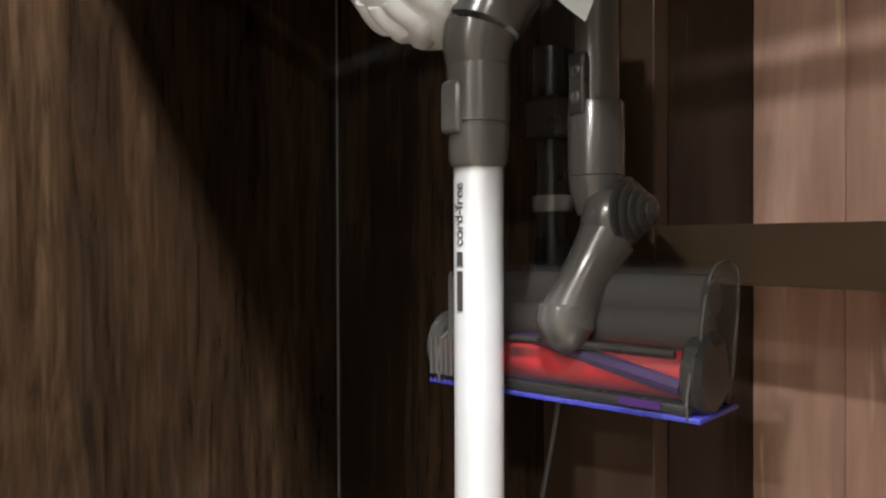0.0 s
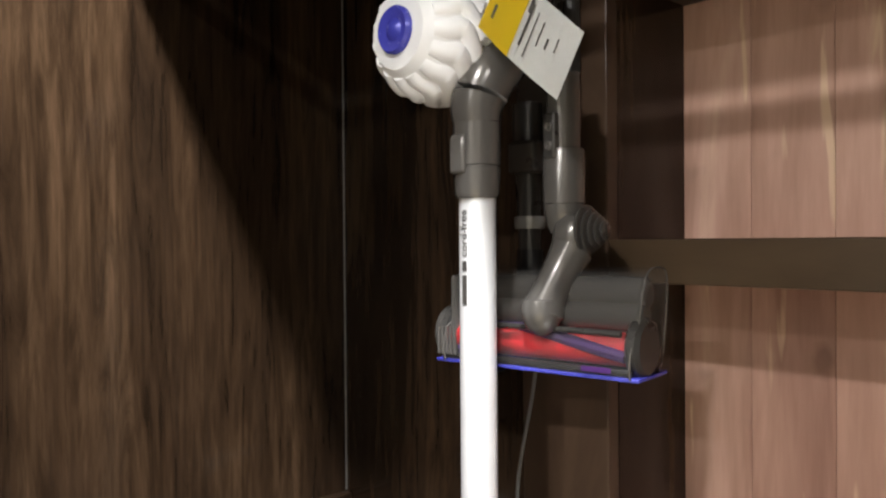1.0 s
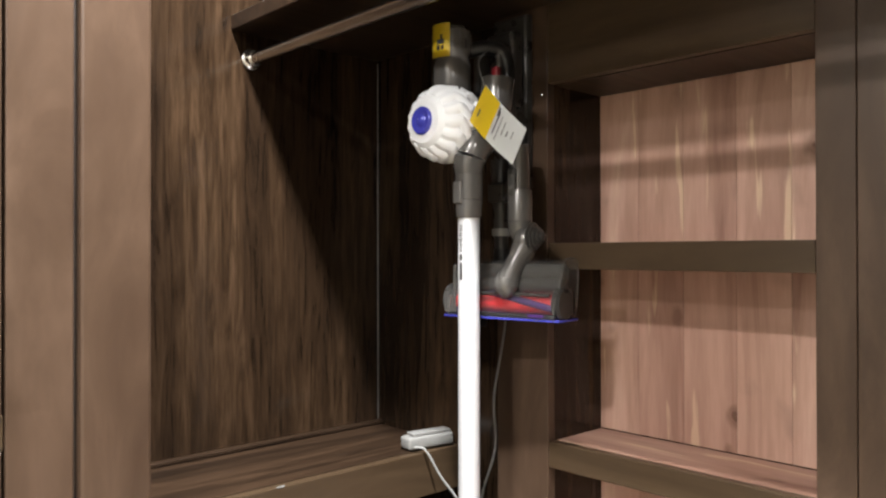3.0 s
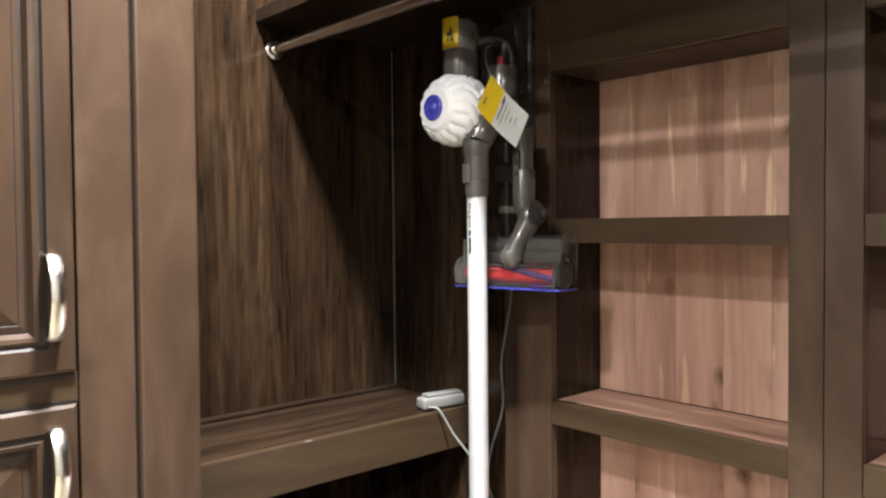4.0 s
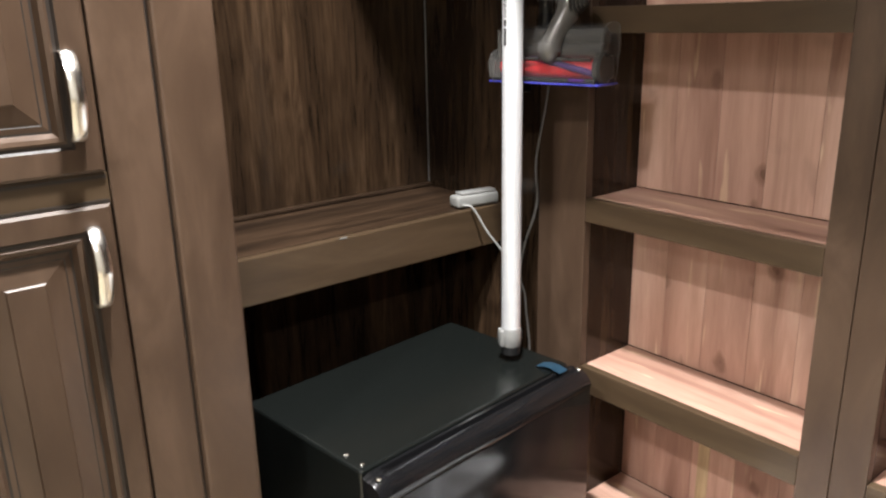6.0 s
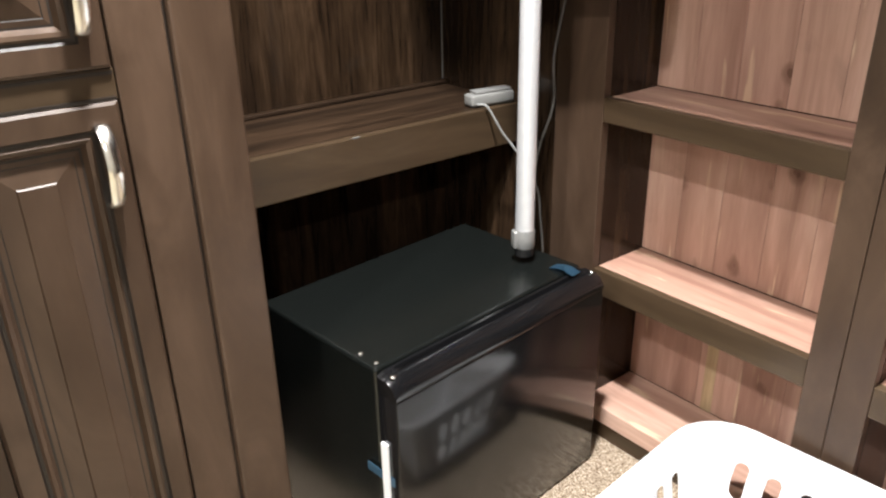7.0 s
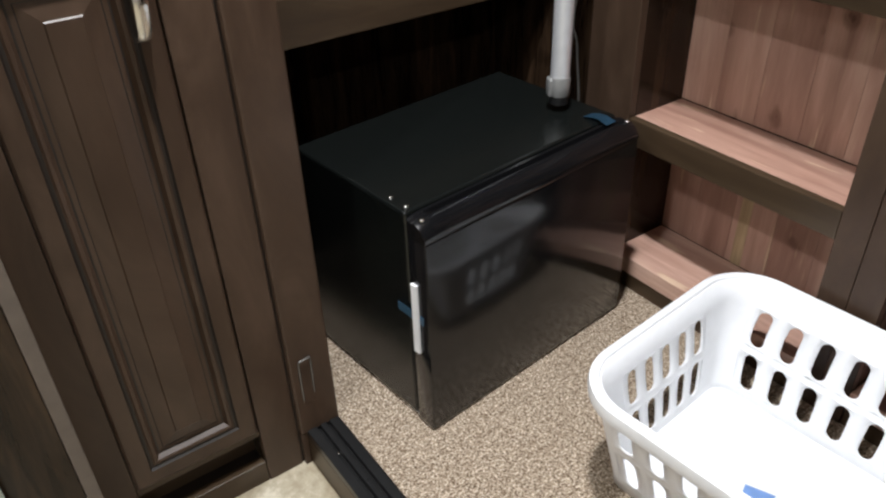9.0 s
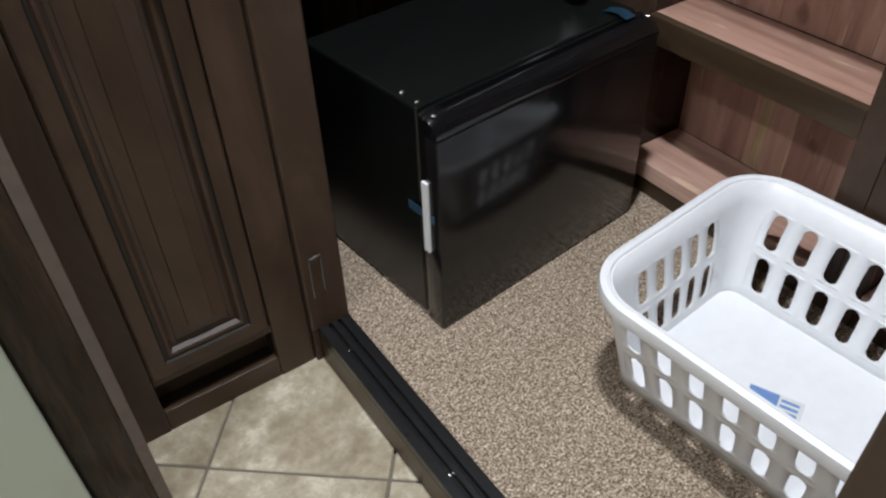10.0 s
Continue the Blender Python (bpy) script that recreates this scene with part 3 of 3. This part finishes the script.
    for k in range(4):
        part("print_bar", box(0.009, 0.038, -0.022 + 0.012 * k, -0.016 + 0.012 * k, 0.0099, 0.0102, m=pose(-0.031, -0.022, 0, 0, 0, 18)), M["bluesticker"], stick)
    return e


basket()

# ---- cordless vacuum on its wall dock ----
VX, VY = 0.57, 0.022
vac = thing("cordless_vacuum", "grey and silver cordless stick vacuum hanging in its wall dock", "vacuum cleaner")
wand = part("wand", lathe([(0.0185, 0.505), (0.0185, 1.157)], pose(VX, VY, 0), 32), M["silver"], vac, "satin silver tube", smooth=True)
fit_end = part("wand_end", lathe([(0.019, 0.478), (0.0205, 0.482), (0.0205, 0.512), (0.0188, 0.516)], pose(VX, VY, 0), 28), M["greylight"], vac, "grey end fitting", smooth=True)
part("nozzle", lathe([(0.0185, 0.462), (0.0185, 0.478)], pose(VX, VY, 0), 28), M["blackplastic"], fit_end)
part("button", box(-0.011, 0.011, -0.006, 0.006, 0.478, 0.514, 0.004, 3, m=pose(VX - 0.0165, VY + 0.0085, 0, 0, 0, 65)), M["greylight"], fit_end, smooth=True)
part("collar", lathe([(0.0205, 1.157), (0.0225, 1.162), (0.0235, 1.185), (0.0235, 1.187), (0.0225, 1.1875), (0.0225, 1.189), (0.0238, 1.190), (0.0238, 1.232)], pose(VX, VY, 0), 32), M["grey"], vac, smooth=True)
neck = smooth_line([(VX, VY, 1.232), (VX, VY, 1.25), (VX + 0.008, VY - 0.004, 1.275), (VX + 0.028, VY - 0.012, 1.305), (VX + 0.05, VY - 0.015, 1.345), (VX + 0.058, VY - 0.015, 1.40)], 6)
part("neck", tube(neck, [0.0238 + 0.006 * min(1, i / 12) for i in range(len(neck))], 24), M["grey"], vac, smooth=True)
part("release_button", box(-0.010, 0.010, -0.006, 0.006, -0.020, 0.020, 0.005, 3, m=pose(VX - 0.0215, VY + 0.003, 1.200, 0, 0, 100)), M["grey"], vac, "oval release button", smooth=True)
# wand lettering, sideways along the tube
def letters(text, m, size, mat, parent, name="lettering"):
    c = bpy.data.curves.new(name, "FONT")
    c.body, c.size, c.extrude, c.align_x = text, size, 0.0002, "LEFT"
    ob = new("tmp_text", c)
    dg = bpy.context.evaluated_depsgraph_get()
    me = bpy.data.meshes.new_from_object(ob.evaluated_get(dg))
    bpy.data.objects.remove(ob)
    me.transform(m)
    me.materials.append(mat)
    o = new(name, me)
    o.parent = parent
    return o


ang = radians(180)
side = Vector((math.cos(ang), math.sin(ang), 0))
tang = Vector((-side.y, side.x, 0))
def stand(u, v):
    """Matrix that lays text on the tube, reading upwards from height v."""
    m = Matrix.Identity(4)
    m.col[0][:3] = (0, 0, 1)
    m.col[1][:3] = tuple(-tang)
    m.col[2][:3] = tuple(side)
    m.col[3][:3] = tuple(Vector((VX, VY, 0)) + 0.0188 * side + u * tang + Vector((0, 0, v)))
    return m


letters("cord-free", stand(0.003, 1.099), 0.0122, M["greydark"], wand)
part("model_bar", box(0, 0.010, 0, 0.006, 0, 0.0003, m=stand(0.003, 1.085)), M["greydark"], wand)
part("name_bar", box(0, 0.029, 0, 0.006, 0, 0.0003, m=stand(0.003, 1.052)), M["greydark"], wand)

# white ribbed cyclone crown facing away from the wall
CY = pose(0.548, 0.066, 1.322, 0, -90, 0) @ Matrix.Scale(0.95, 4)
crown = part("cyclone_body", lathe([(0.040, -0.060), (0.060, -0.045), (0.0655, -0.012), (0.0635, 0.010), (0.055, 0.029), (0.040, 0.046), (0.024, 0.047)], CY, 40), M["white"], vac, "white ribbed cyclone cluster", smooth=True)
for i in range(15):
    a = 2 * math.pi * i / 15
    c, s = math.cos(a), math.sin(a)
    c2, s2 = math.cos(a + 0.42), math.sin(a + 0.42)
    line = smooth_line([(0.056 * c, 0.056 * s, -0.036), (0.059 * c, 0.059 * s, -0.014), (0.057 * c2, 0.057 * s2, 0.006), (0.050 * c2, 0.050 * s2, 0.022), (0.042 * c2, 0.042 * s2, 0.033)], 5)
    lobe = tube(line, [0.0135 - 0.0030 * (k / (len(line) - 1)) ** 4 for k in range(len(line))], 12)
    lobe.transform(CY)
    part("rib", lobe, M["white"], crown, smooth=True)
    bead = lathe([(0.0, -0.013), (0.008, -0.011), (0.0125, -0.003), (0.0115, 0.006), (0.006, 0.011), (0.0, 0.012)], CY @ pose(0.057 * math.cos(a + 0.21), 0.057 * math.sin(a + 0.21), -0.036), 14, cap=False)
    part("cone_tip", bead, M["white"], crown, smooth=True)
part("button", lathe([(0.025, 0.044), (0.025, 0.051), (0.0225, 0.054), (0.012, 0.051), (0.009, 0.053), (0.005, 0.056), (0.0, 0.0565)], CY, 32, cap=False), M["blue"], crown, "blue centre cap", smooth=True)
part("bin_ring", lathe([(0.044, -0.075), (0.050, -0.072), (0.050, -0.054), (0.040, -0.052)], CY, 36), M["clear"], vac, smooth=True)
# motor housing above, with vents and a yellow label
MZ = pose(0.575, 0.068, 0)
part("motor_housing", lathe([(0.030, 1.365), (0.034, 1.372), (0.034, 1.425), (0.032, 1.432), (0.031, 1.440), (0.034, 1.446), (0.034, 1.485), (0.028, 1.4925), (0.0, 1.4935)], MZ, 36, cap=False), M["grey"], vac, smooth=True)
for i in range(18):
    a = 2 * math.pi * i / 18
    part("vent", box(-0.0018, 0.0018, 0.032, 0.0352, 1.452, 1.482, 0.0006, 1, m=MZ @ pose(0, 0, 0, 0, 0, math.degrees(a))), M["greydark"], vac)
lab = bmesh.new()
cols = []
for i in range(9):
    a = radians(158 + 62 * i / 8)
    cols.append([lab.verts.new(Vector((0.575, 0.068, 0)) + 0.0365 * Vector((math.cos(a), math.sin(a), 0)) + Vector((0, 0, z))) for z in (1.436, 1.494)])
for a, b in zip(cols, cols[1:]):
    lab.faces.new((a[0], b[0], b[1], a[1]))
bmesh.ops.solidify(lab, geom=lab.faces[:], thickness=0.001)
sticker = part("yellow_label", lab, M["yellow"], vac, "yellow price sticker with black print")
for z, y0, y1 in ((1.452, -0.009, -0.004), (1.452, 0.000, 0.005), (1.462, -0.009, 0.005), (1.470, -0.006, -0.002)):
    part("print_bar", box(-0.0375, -0.0366, y0, y1, z - 0.004, z + 0.004, m=pose(0.575, 0.068, 0, 0, 0, 10)), M["ink"], sticker)
part("handle_grip", tube(smooth_line([(0.60, 0.06, 1.455), (0.625, 0.035, 1.462), (0.650, 0.018, 1.455), (0.660, 0.012, 1.42), (0.655, 0.010, 1.37), (0.64, 0.012, 1.345)], 6), 0.013, 14), M["blackplastic"], vac, smooth=True)
part("battery", box(-0.025, 0.025, -0.018, 0.018, 1.325, 1.40, 0.008, 3, m=pose(0.64, 0.012, 0)), M["blackplastic"], vac, smooth=True)
part("trigger", box(-0.005, 0.005, -0.007, 0.007, 1.40, 1.425, 0.003, 2, m=pose(0.628, 0.012, 0)), M["dullred"], vac, "dull red trigger", smooth=True)

# hanging price tag
tag = thing("price_tag", "yellow and white cardboard price tag tied to the vacuum", "price tag")
corners = [Vector(c) for c in ((0.548, -0.040, 1.372), (0.545, -0.006, 1.318), (0.555, -0.091, 1.238), (0.560, -0.117, 1.293))]
def card(f0, f1, lift, w0=0.0, w1=1.0):
    """A strip of the card between shares f0 and f1 of its length, slightly bowed."""
    bm = bmesh.new()
    n = (corners[1] - corners[0]).cross(corners[3] - corners[0]).normalized()
    if n.x > 0:
        n = -n
    rows = []
    for i in range(9):
        f = f0 + (f1 - f0) * i / 8
        a, b = corners[0].lerp(corners[3], f), corners[1].lerp(corners[2], f)
        bow = 0.008 * math.sin(math.pi * f)
        rows.append([bm.verts.new(a.lerp(b, w) + n * (bow + lift)) for w in (w0, w1)])
    for a, b in zip(rows, rows[1:]):
        bm.faces.new((a[0], a[1], b[1], b[0]))
    bmesh.ops.solidify(bm, geom=bm.faces[:], thickness=0.0008)
    return bm


cardp = part("card", card(0, 1, 0), M["paper"], tag)
part("yellow_field", card(0.0, 0.44, 0.0012), M["yellow"], tag, "yellow printed half")
for f0, f1, w0, w1 in ((0.10, 0.16, 0.55, 0.75), (0.50, 0.54, 0.15, 0.75), (0.58, 0.60, 0.2, 0.85), (0.66, 0.68, 0.25, 0.6), (0.74, 0.77, 0.4, 0.55), (0.83, 0.85, 0.3, 0.5), (0.47, 0.52, 0.08, 0.3)):
    part("print_bar", card(f0, f0 + 0.6 * (f1 - f0), 0.0016, w0, w1), M["cable"], tag)
part("string", tube(smooth_line([(0.60, 0.0, 1.45), (0.57, -0.002, 1.42), (0.552, -0.034, 1.370)], 6), 0.0008, 6), M["cable"], tag)

# wall dock
dock = thing("wall_dock", "dark grey vacuum wall dock screwed to the shelf stile", "wall dock")
part("plate", box(XS - 0.020, XS - 0.001, 0.004, 0.088, 1.20, 1.535, 0.006, 2), M["greydark"], dock)
part("cradle", box(XS - 0.050, XS - 0.0205, 0.010, 0.080, 1.36, 1.50, 0.008, 2), M["greydark"], dock)
for y in (0.018, 0.072):
    part("arm", box(XS - 0.085, XS - 0.0505, y - 0.006, y + 0.006, 1.37, 1.47, 0.004, 2), M["grey"], dock)
part("charge_socket", box(XS - 0.060, XS - 0.0205, 0.025, 0.065, 1.19, 1.225, 0.004, 2), M["greydark"], dock)
part("screw", lathe([(0.004, 0), (0.004, 0.0015), (0.002, 0.0025)], pose(XS - 0.0005, -0.015, 1.384, 0, -90, 0), 12), M["chrome"], dock, "chrome screw")

# motorised floor head clipped under the dock
head = thing("floor_head", "grey clear-cased motorised vacuum head with red and violet brush bar", "vacuum head", at=pose(0.650, -0.025, 0, 0, 0, 8) @ pose(-0.662, 0.018, 0) @ Matrix.Translation((0, -0.010, 0)) @ Matrix.Diagonal((0.95, 0.91, 1, 1)) @ Matrix.Translation((0.035, 0, 0)))
HX = 0.662
bodyb = bmesh.new()
profb = [(-0.040, 0.985), (-0.044, 1.000), (-0.041, 1.020), (-0.030, 1.030), (-0.028, 1.060), (-0.018, 1.084), (0.010, 1.088), (0.030, 1.078), (0.036, 1.030), (0.030, 0.985)]
secs = [(-0.120, 0.90, 1.0), (-0.116, 1.0, 1.0), (0.122, 1.0, 1.0), (0.130, 0.92, 1.0)]
rings = []
for y, k, _ in secs:
    rings.append([bodyb.verts.new((HX + x * k, y + (1.088 - z) * 0.10, 1.035 + (z - 1.035) * k)) for x, z in profb])
for a, b in zip(rings, rings[1:]):
    for i in range(len(profb)):
        bodyb.faces.new((a[i], a[(i + 1) % len(profb)], b[(i + 1) % len(profb)], b[i]))
bodyb.faces.new(rings[0][::-1])
bodyb.faces.new(rings[-1])
part("casing", bodyb, M["clear"], head, "smoked clear casing", smooth=True)
for y in (-0.1165, 0.1225):
    ring = [(HX + 0.98 * x - 0.0005, y + (1.088 - z) * 0.10, z) for x, z in profb]
    part("casing_rim", tube(smooth_line(ring + ring[:1], 4), 0.0012, 8), M["grey"], head, "glossy rim of the clear casing", smooth=True)
part("upper_lobe", lathe([(0.012, 0.0), (0.0165, 0.004), (0.0165, 0.225), (0.012, 0.229)], pose(HX - 0.006, 0.117, 1.063, 90, 0, 0), 28), M["grey"], head, "grey upper housing lobe", smooth=True)
part("lower_lobe", lathe([(0.010, 0.0), (0.0145, 0.004), (0.0145, 0.225), (0.010, 0.229)], pose(HX - 0.012, 0.117, 1.042, 90, 0, 0), 28), M["grey"], head, "grey lower housing lobe", smooth=True)
part("side_plate", box(HX - 0.034, HX + 0.026, 0.121, 0.129, 0.992, 1.078, 0.006, 3), M["grey"], head, smooth=True)
part("back_shell", box(HX + 0.0, HX + 0.033, -0.105, 0.125, 0.992, 1.033, 0.004, 2), M["greydark"], head, smooth=True)
ROLL = pose(HX - 0.016, 0.139, 1.010, 90, 0, 0)
roller = part("brush_bar", lathe([(0.014, 0.012), (0.0165, 0.016), (0.0165, 0.238), (0.014, 0.242)], ROLL, 28), M["red"], head, "red brush bar with violet bristle spirals", smooth=True)
for k in range(2):
    line = []
    for i in range(41):
        t = i / 40
        a = math.pi * k + 0.9 + 2.6 * t
        line.append(ROLL @ Vector((0.0150 * math.cos(a), 0.0150 * math.sin(a), 0.018 + 0.218 * t)))
    part("bristle_spiral", tube(line, 0.0062, 10), M["violet"], roller, "violet bristle spiral", smooth=True)
part("end_cap", lathe([(0.026, 0.0), (0.029, 0.003), (0.029, 0.012), (0.024, 0.016)], pose(HX - 0.014, -0.100, 1.013, 90, 0, 0), 32), M["greydark"], head, "grey end cap", smooth=True)
part("end_cap", lathe([(0.026, 0.0), (0.029, 0.003), (0.029, 0.010), (0.024, 0.014)], pose(HX - 0.014, 0.148, 1.013, 90, 0, 0), 32), M["greydark"], head, smooth=True)
for i in range(5):
    part("grille_bar", box(HX - 0.044, HX - 0.041, 0.114 + 0.006 * i, 0.1165 + 0.006 * i, 0.992, 1.022), M["grey"], head)
part("lower_lip", box(HX - 0.040, HX - 0.034, -0.108, 0.138, 0.9875, 0.9945, 0.002, 2), M["blackplastic"], head, "dark lower lip", smooth=True)
part("window_frame", tube([(HX - 0.036, 0.11, 1.0265), (HX - 0.037, 0.0, 1.0275), (HX - 0.036, -0.095, 1.0265)], 0.003, 8), M["greydark"], head, smooth=True)
part("sole_strip", box(HX - 0.040, HX + 0.030, -0.116, 0.146, 0.983, 0.987, 0.0015, 2), M["blue"], head, "violet-blue sole strip", smooth=True)
part("name_bar", box(HX - 0.0455, HX - 0.0445, -0.088, -0.054, 0.9905, 0.9955), M["violet"], head)
nk = smooth_line([(HX - 0.037, -0.002, 1.041), (HX - 0.031, -0.006, 1.058), (HX - 0.017, -0.014, 1.085), (HX - 0.006, -0.022, 1.106)], 6)
part("neck", tube(nk, [0.022, 0.0245] + [0.024 - 0.004 * math.sin(math.pi * i / (len(nk) - 3)) for i in range(len(nk) - 2)], 22), M["grey"], head, smooth=True)
part("bulb", lathe([(0.0, -0.025), (0.010, -0.023), (0.018, -0.016), (0.023, -0.006), (0.0245, 0.002), (0.022, 0.012), (0.0, 0.022)], pose(HX - 0.037, -0.002, 1.044), 24, cap=False), M["grey"], head, smooth=True)
part("knuckle", lathe([(0.0, -0.024), (0.014, -0.022), (0.022, -0.014), (0.025, 0), (0.022, 0.014), (0.014, 0.022), (0.0, 0.024)], pose(HX - 0.004, -0.024, 1.118), 24, cap=False), M["grey"], head, smooth=True)
for i in range(5):
    part("bellows_ring", lathe([(0.024 - 0.004 * i, 0.0), (0.026 - 0.004 * i, 0.002), (0.026 - 0.004 * i, 0.004), (0.023 - 0.004 * i, 0.0058)], pose(HX - 0.004, -0.036 - 0.0055 * i, 1.124, 90, 0, 0), 28), M["greydark"], head, smooth=True)
part("upper_tube", lathe([(0.016, 1.122), (0.022, 1.140), (0.0235, 1.150), (0.0235, 1.1515), (0.0225, 1.152), (0.0235, 1.1525), (0.0235, 1.206), (0.0225, 1.208), (0.0190, 1.209), (0.0190, 1.285)], pose(HX + 0.0, -0.008, 0), 30), M["grey"], head, smooth=True)
part("release_button", box(-0.009, 0.009, -0.005, 0.006, -0.024, 0.024, 0.004, 3, m=pose(HX - 0.0185, -0.004, 1.220, 0, 0, 84)), M["greydark"], head, smooth=True)

for dz in (-0.010, 0.010):
    part("button_ring", lathe([(0.0055, 0.0), (0.0055, 0.0015), (0.0035, 0.0022), (0.0, 0.0012)], pose(HX - 0.0242, -0.0035, 1.220 + dz, 0, -90, -6), 16, cap=False), M["grey"], head, smooth=True)

# crevice tool behind, stored in the dock
tool = thing("crevice_tool", "dark grey crevice tool stored in the wall dock", "vacuum tool")
part("body", tube(smooth_line([(0.688, 0.058, 1.27), (0.688, 0.056, 1.20), (0.685, 0.052, 1.14), (0.683, 0.050, 1.09)], 5), [0.017, 0.017, 0.017, 0.0165, 0.016, 0.0155, 0.015, 0.0145, 0.014, 0.014, 0.0135, 0.013, 0.013, 0.0125, 0.012, 0.012], 16), M["greydark"], tool, smooth=True)
part("ring", lathe([(0.0165, 1.128), (0.0175, 1.131), (0.0175, 1.139), (0.0165, 1.142)], pose(0.685, 0.0515, 0), 24), M["greylight"], tool, smooth=True)
part("tip", lathe([(0.015, 1.075), (0.0155, 1.085), (0.0145, 1.105)], pose(0.684, 0.0505, 0), 24), M["blackplastic"], tool, smooth=True)
hose = thing("dusting_brush", "black brush tool stored in the wall dock", "vacuum tool")
part("brush", box(0.690, 0.7185, 0.118, 0.150, 0.955, 1.02, 0.003, 2), M["blackplastic"], hose)

# charger cable and the small light with its cord
cable = thing("charger_cable", "thin grey charger cable hanging from the vacuum dock", "cable")
part("cord", tube(smooth_line([(0.712, 0.06, 1.20), (0.712, 0.062, 1.05), (0.713, 0.070, 0.952), (0.714, 0.098, 0.822), (0.714, 0.095, 0.727), (0.712, 0.128, 0.630), (0.708, 0.135, 0.560), (0.706, 0.115, 0.500), (0.700, 0.110, 0.30), (0.70, 0.30, 0.02)], 8), 0.0022, 8), M["cable"], cable, smooth=True)
lamp = thing("clip_light", "small translucent grey plug-in device lying on the ledge", "device")
part("body", box(-0.055, 0.055, -0.018, 0.018, 0.0, 0.026, 0.006, 3, m=pose(0.690, 0.262, 0.703, 0, 0, -8)), M["device"], lamp, smooth=True)
part("lid", box(-0.045, 0.047, -0.014, 0.014, 0.0265, 0.032, 0.002, 2, m=pose(0.693, 0.262, 0.703, 0, 0, -8)), M["greylight"], lamp, smooth=True)
part("cord", tube(smooth_line([(0.640, 0.245, 0.712), (0.655, 0.228, 0.706), (0.672, 0.20, 0.655), (0.690, 0.168, 0.610), (0.702, 0.14, 0.56)], 8), 0.0025, 8), M["greylight"], lamp, "thin pale cord", smooth=True)

# ---- beside the cabinet ----
leaf = thing("open_door", "door leaf in walnut, darkened for shade, with a pale raw edge", "door")
# leaf stands in shade; the darker walnut puts that shade into its colour
part("leaf", box(-0.60, -0.432, -0.165, -0.145, -0.06, 2.05, 0.001), M["walnut"], leaf)
part("edge", box(-0.4315, -0.414, -0.167, -0.144, -0.06, 2.05, 0.001), M["rawedge"], leaf, "pale raw edge")
trim = thing("door_trim", "pale green painted door trim", "trim", kind="structure")
part("casing", box(-0.72, -0.510, -0.20, -0.182, -0.082, 2.1, 0.003), M["palegreen"], trim)
part("panel", box(-1.2, -0.60, -0.182, -0.16, -0.082, 2.1, 0.003), M["palegrey"], trim)

# ---- ceiling lamps ----
def downlight(x, y, power, size=0.13, color=(1.0, 0.985, 0.98)):
    e = thing("ceiling_light", "round recessed ceiling light, switched on; the southmost is added fill", "ceiling light", at=pose(x, y, TOP), group="ceiling lights")
    part("trim_ring", lathe([(size / 2 + 0.002, -0.002), (size / 2 + 0.02, -0.006), (size / 2 + 0.025, -0.0005)], None, 32, cap=False), M["white"], e)
    part("lens", lathe([(size / 2, -0.0025), (size / 2, -0.001)], None, 32), M["lamp"], e)
    d = bpy.data.lights.new("lamp", "AREA")
    d.shape, d.size, d.energy, d.color = "DISK", size, power, color
    l = new("lamp", d)
    l.parent = e
    l.matrix_basis = pose(0, 0, -0.012)


for lx, ly, p in LAMPS:
    downlight(lx, ly, p)

# ---- pieces: cedar planks and floor tiles ----
rng = random.Random(5)
plank_mesh = {}
for u, y0, y1 in planks:
    y = y0
    while y < y1 - 0.001:
        w = min(rng.choice((0.085, 0.092, 0.098)), y1 - y)
        if y1 - y - w < 0.03:
            w = y1 - y
        key = round(w, 4)
        if key not in plank_mesh:
            plank_mesh[key] = mesh_of(box(0, 0.010, 0.0002, key - 0.0002, 0.0, 1.0, 0.0007, 1), "plank", M["cedar"])
        for z0, z1 in ((0.0812, 0.381), (0.4025, 0.737), (0.7585, 1.094), (1.1155, 1.4015)):
            o = new("plank", plank_mesh[key])
            o.parent = u
            o.matrix_basis = Matrix.Translation((XB, y, z0)) @ Matrix.Diagonal((1, 1, z1 - z0, 1))
        y += w
sap = new("plank", mesh_of(box(XB - 0.0015, XB - 0.0002, -0.245, -0.219, 0.0812, 0.381, 0.0005, 1), "sapwood_plank", M["sapwood"]))
sap.parent = unit1
sap["label"] = "pale yellow sapwood strip"
tm = tile_mesh()
pitch_t, turn = 0.315, math.radians(50)
o0 = Vector((-0.345, -0.128))
for i in range(-13, 14):
    for j in range(-13, 14):
        c = o0 + Vector((math.cos(turn), math.sin(turn))) * pitch_t * (i + 0.5) + Vector((-math.sin(turn), math.cos(turn))) * pitch_t * (j + 0.5)
        if -3.0 < c.x < 0.12 and -3.2 < c.y < 0.40 and not (c.x > -0.26 and c.y < -1.2):
            o = new("tile", tm)
            o.parent = floor
            o.matrix_basis = pose(c.x, c.y, -0.0835, 0, 0, 50)
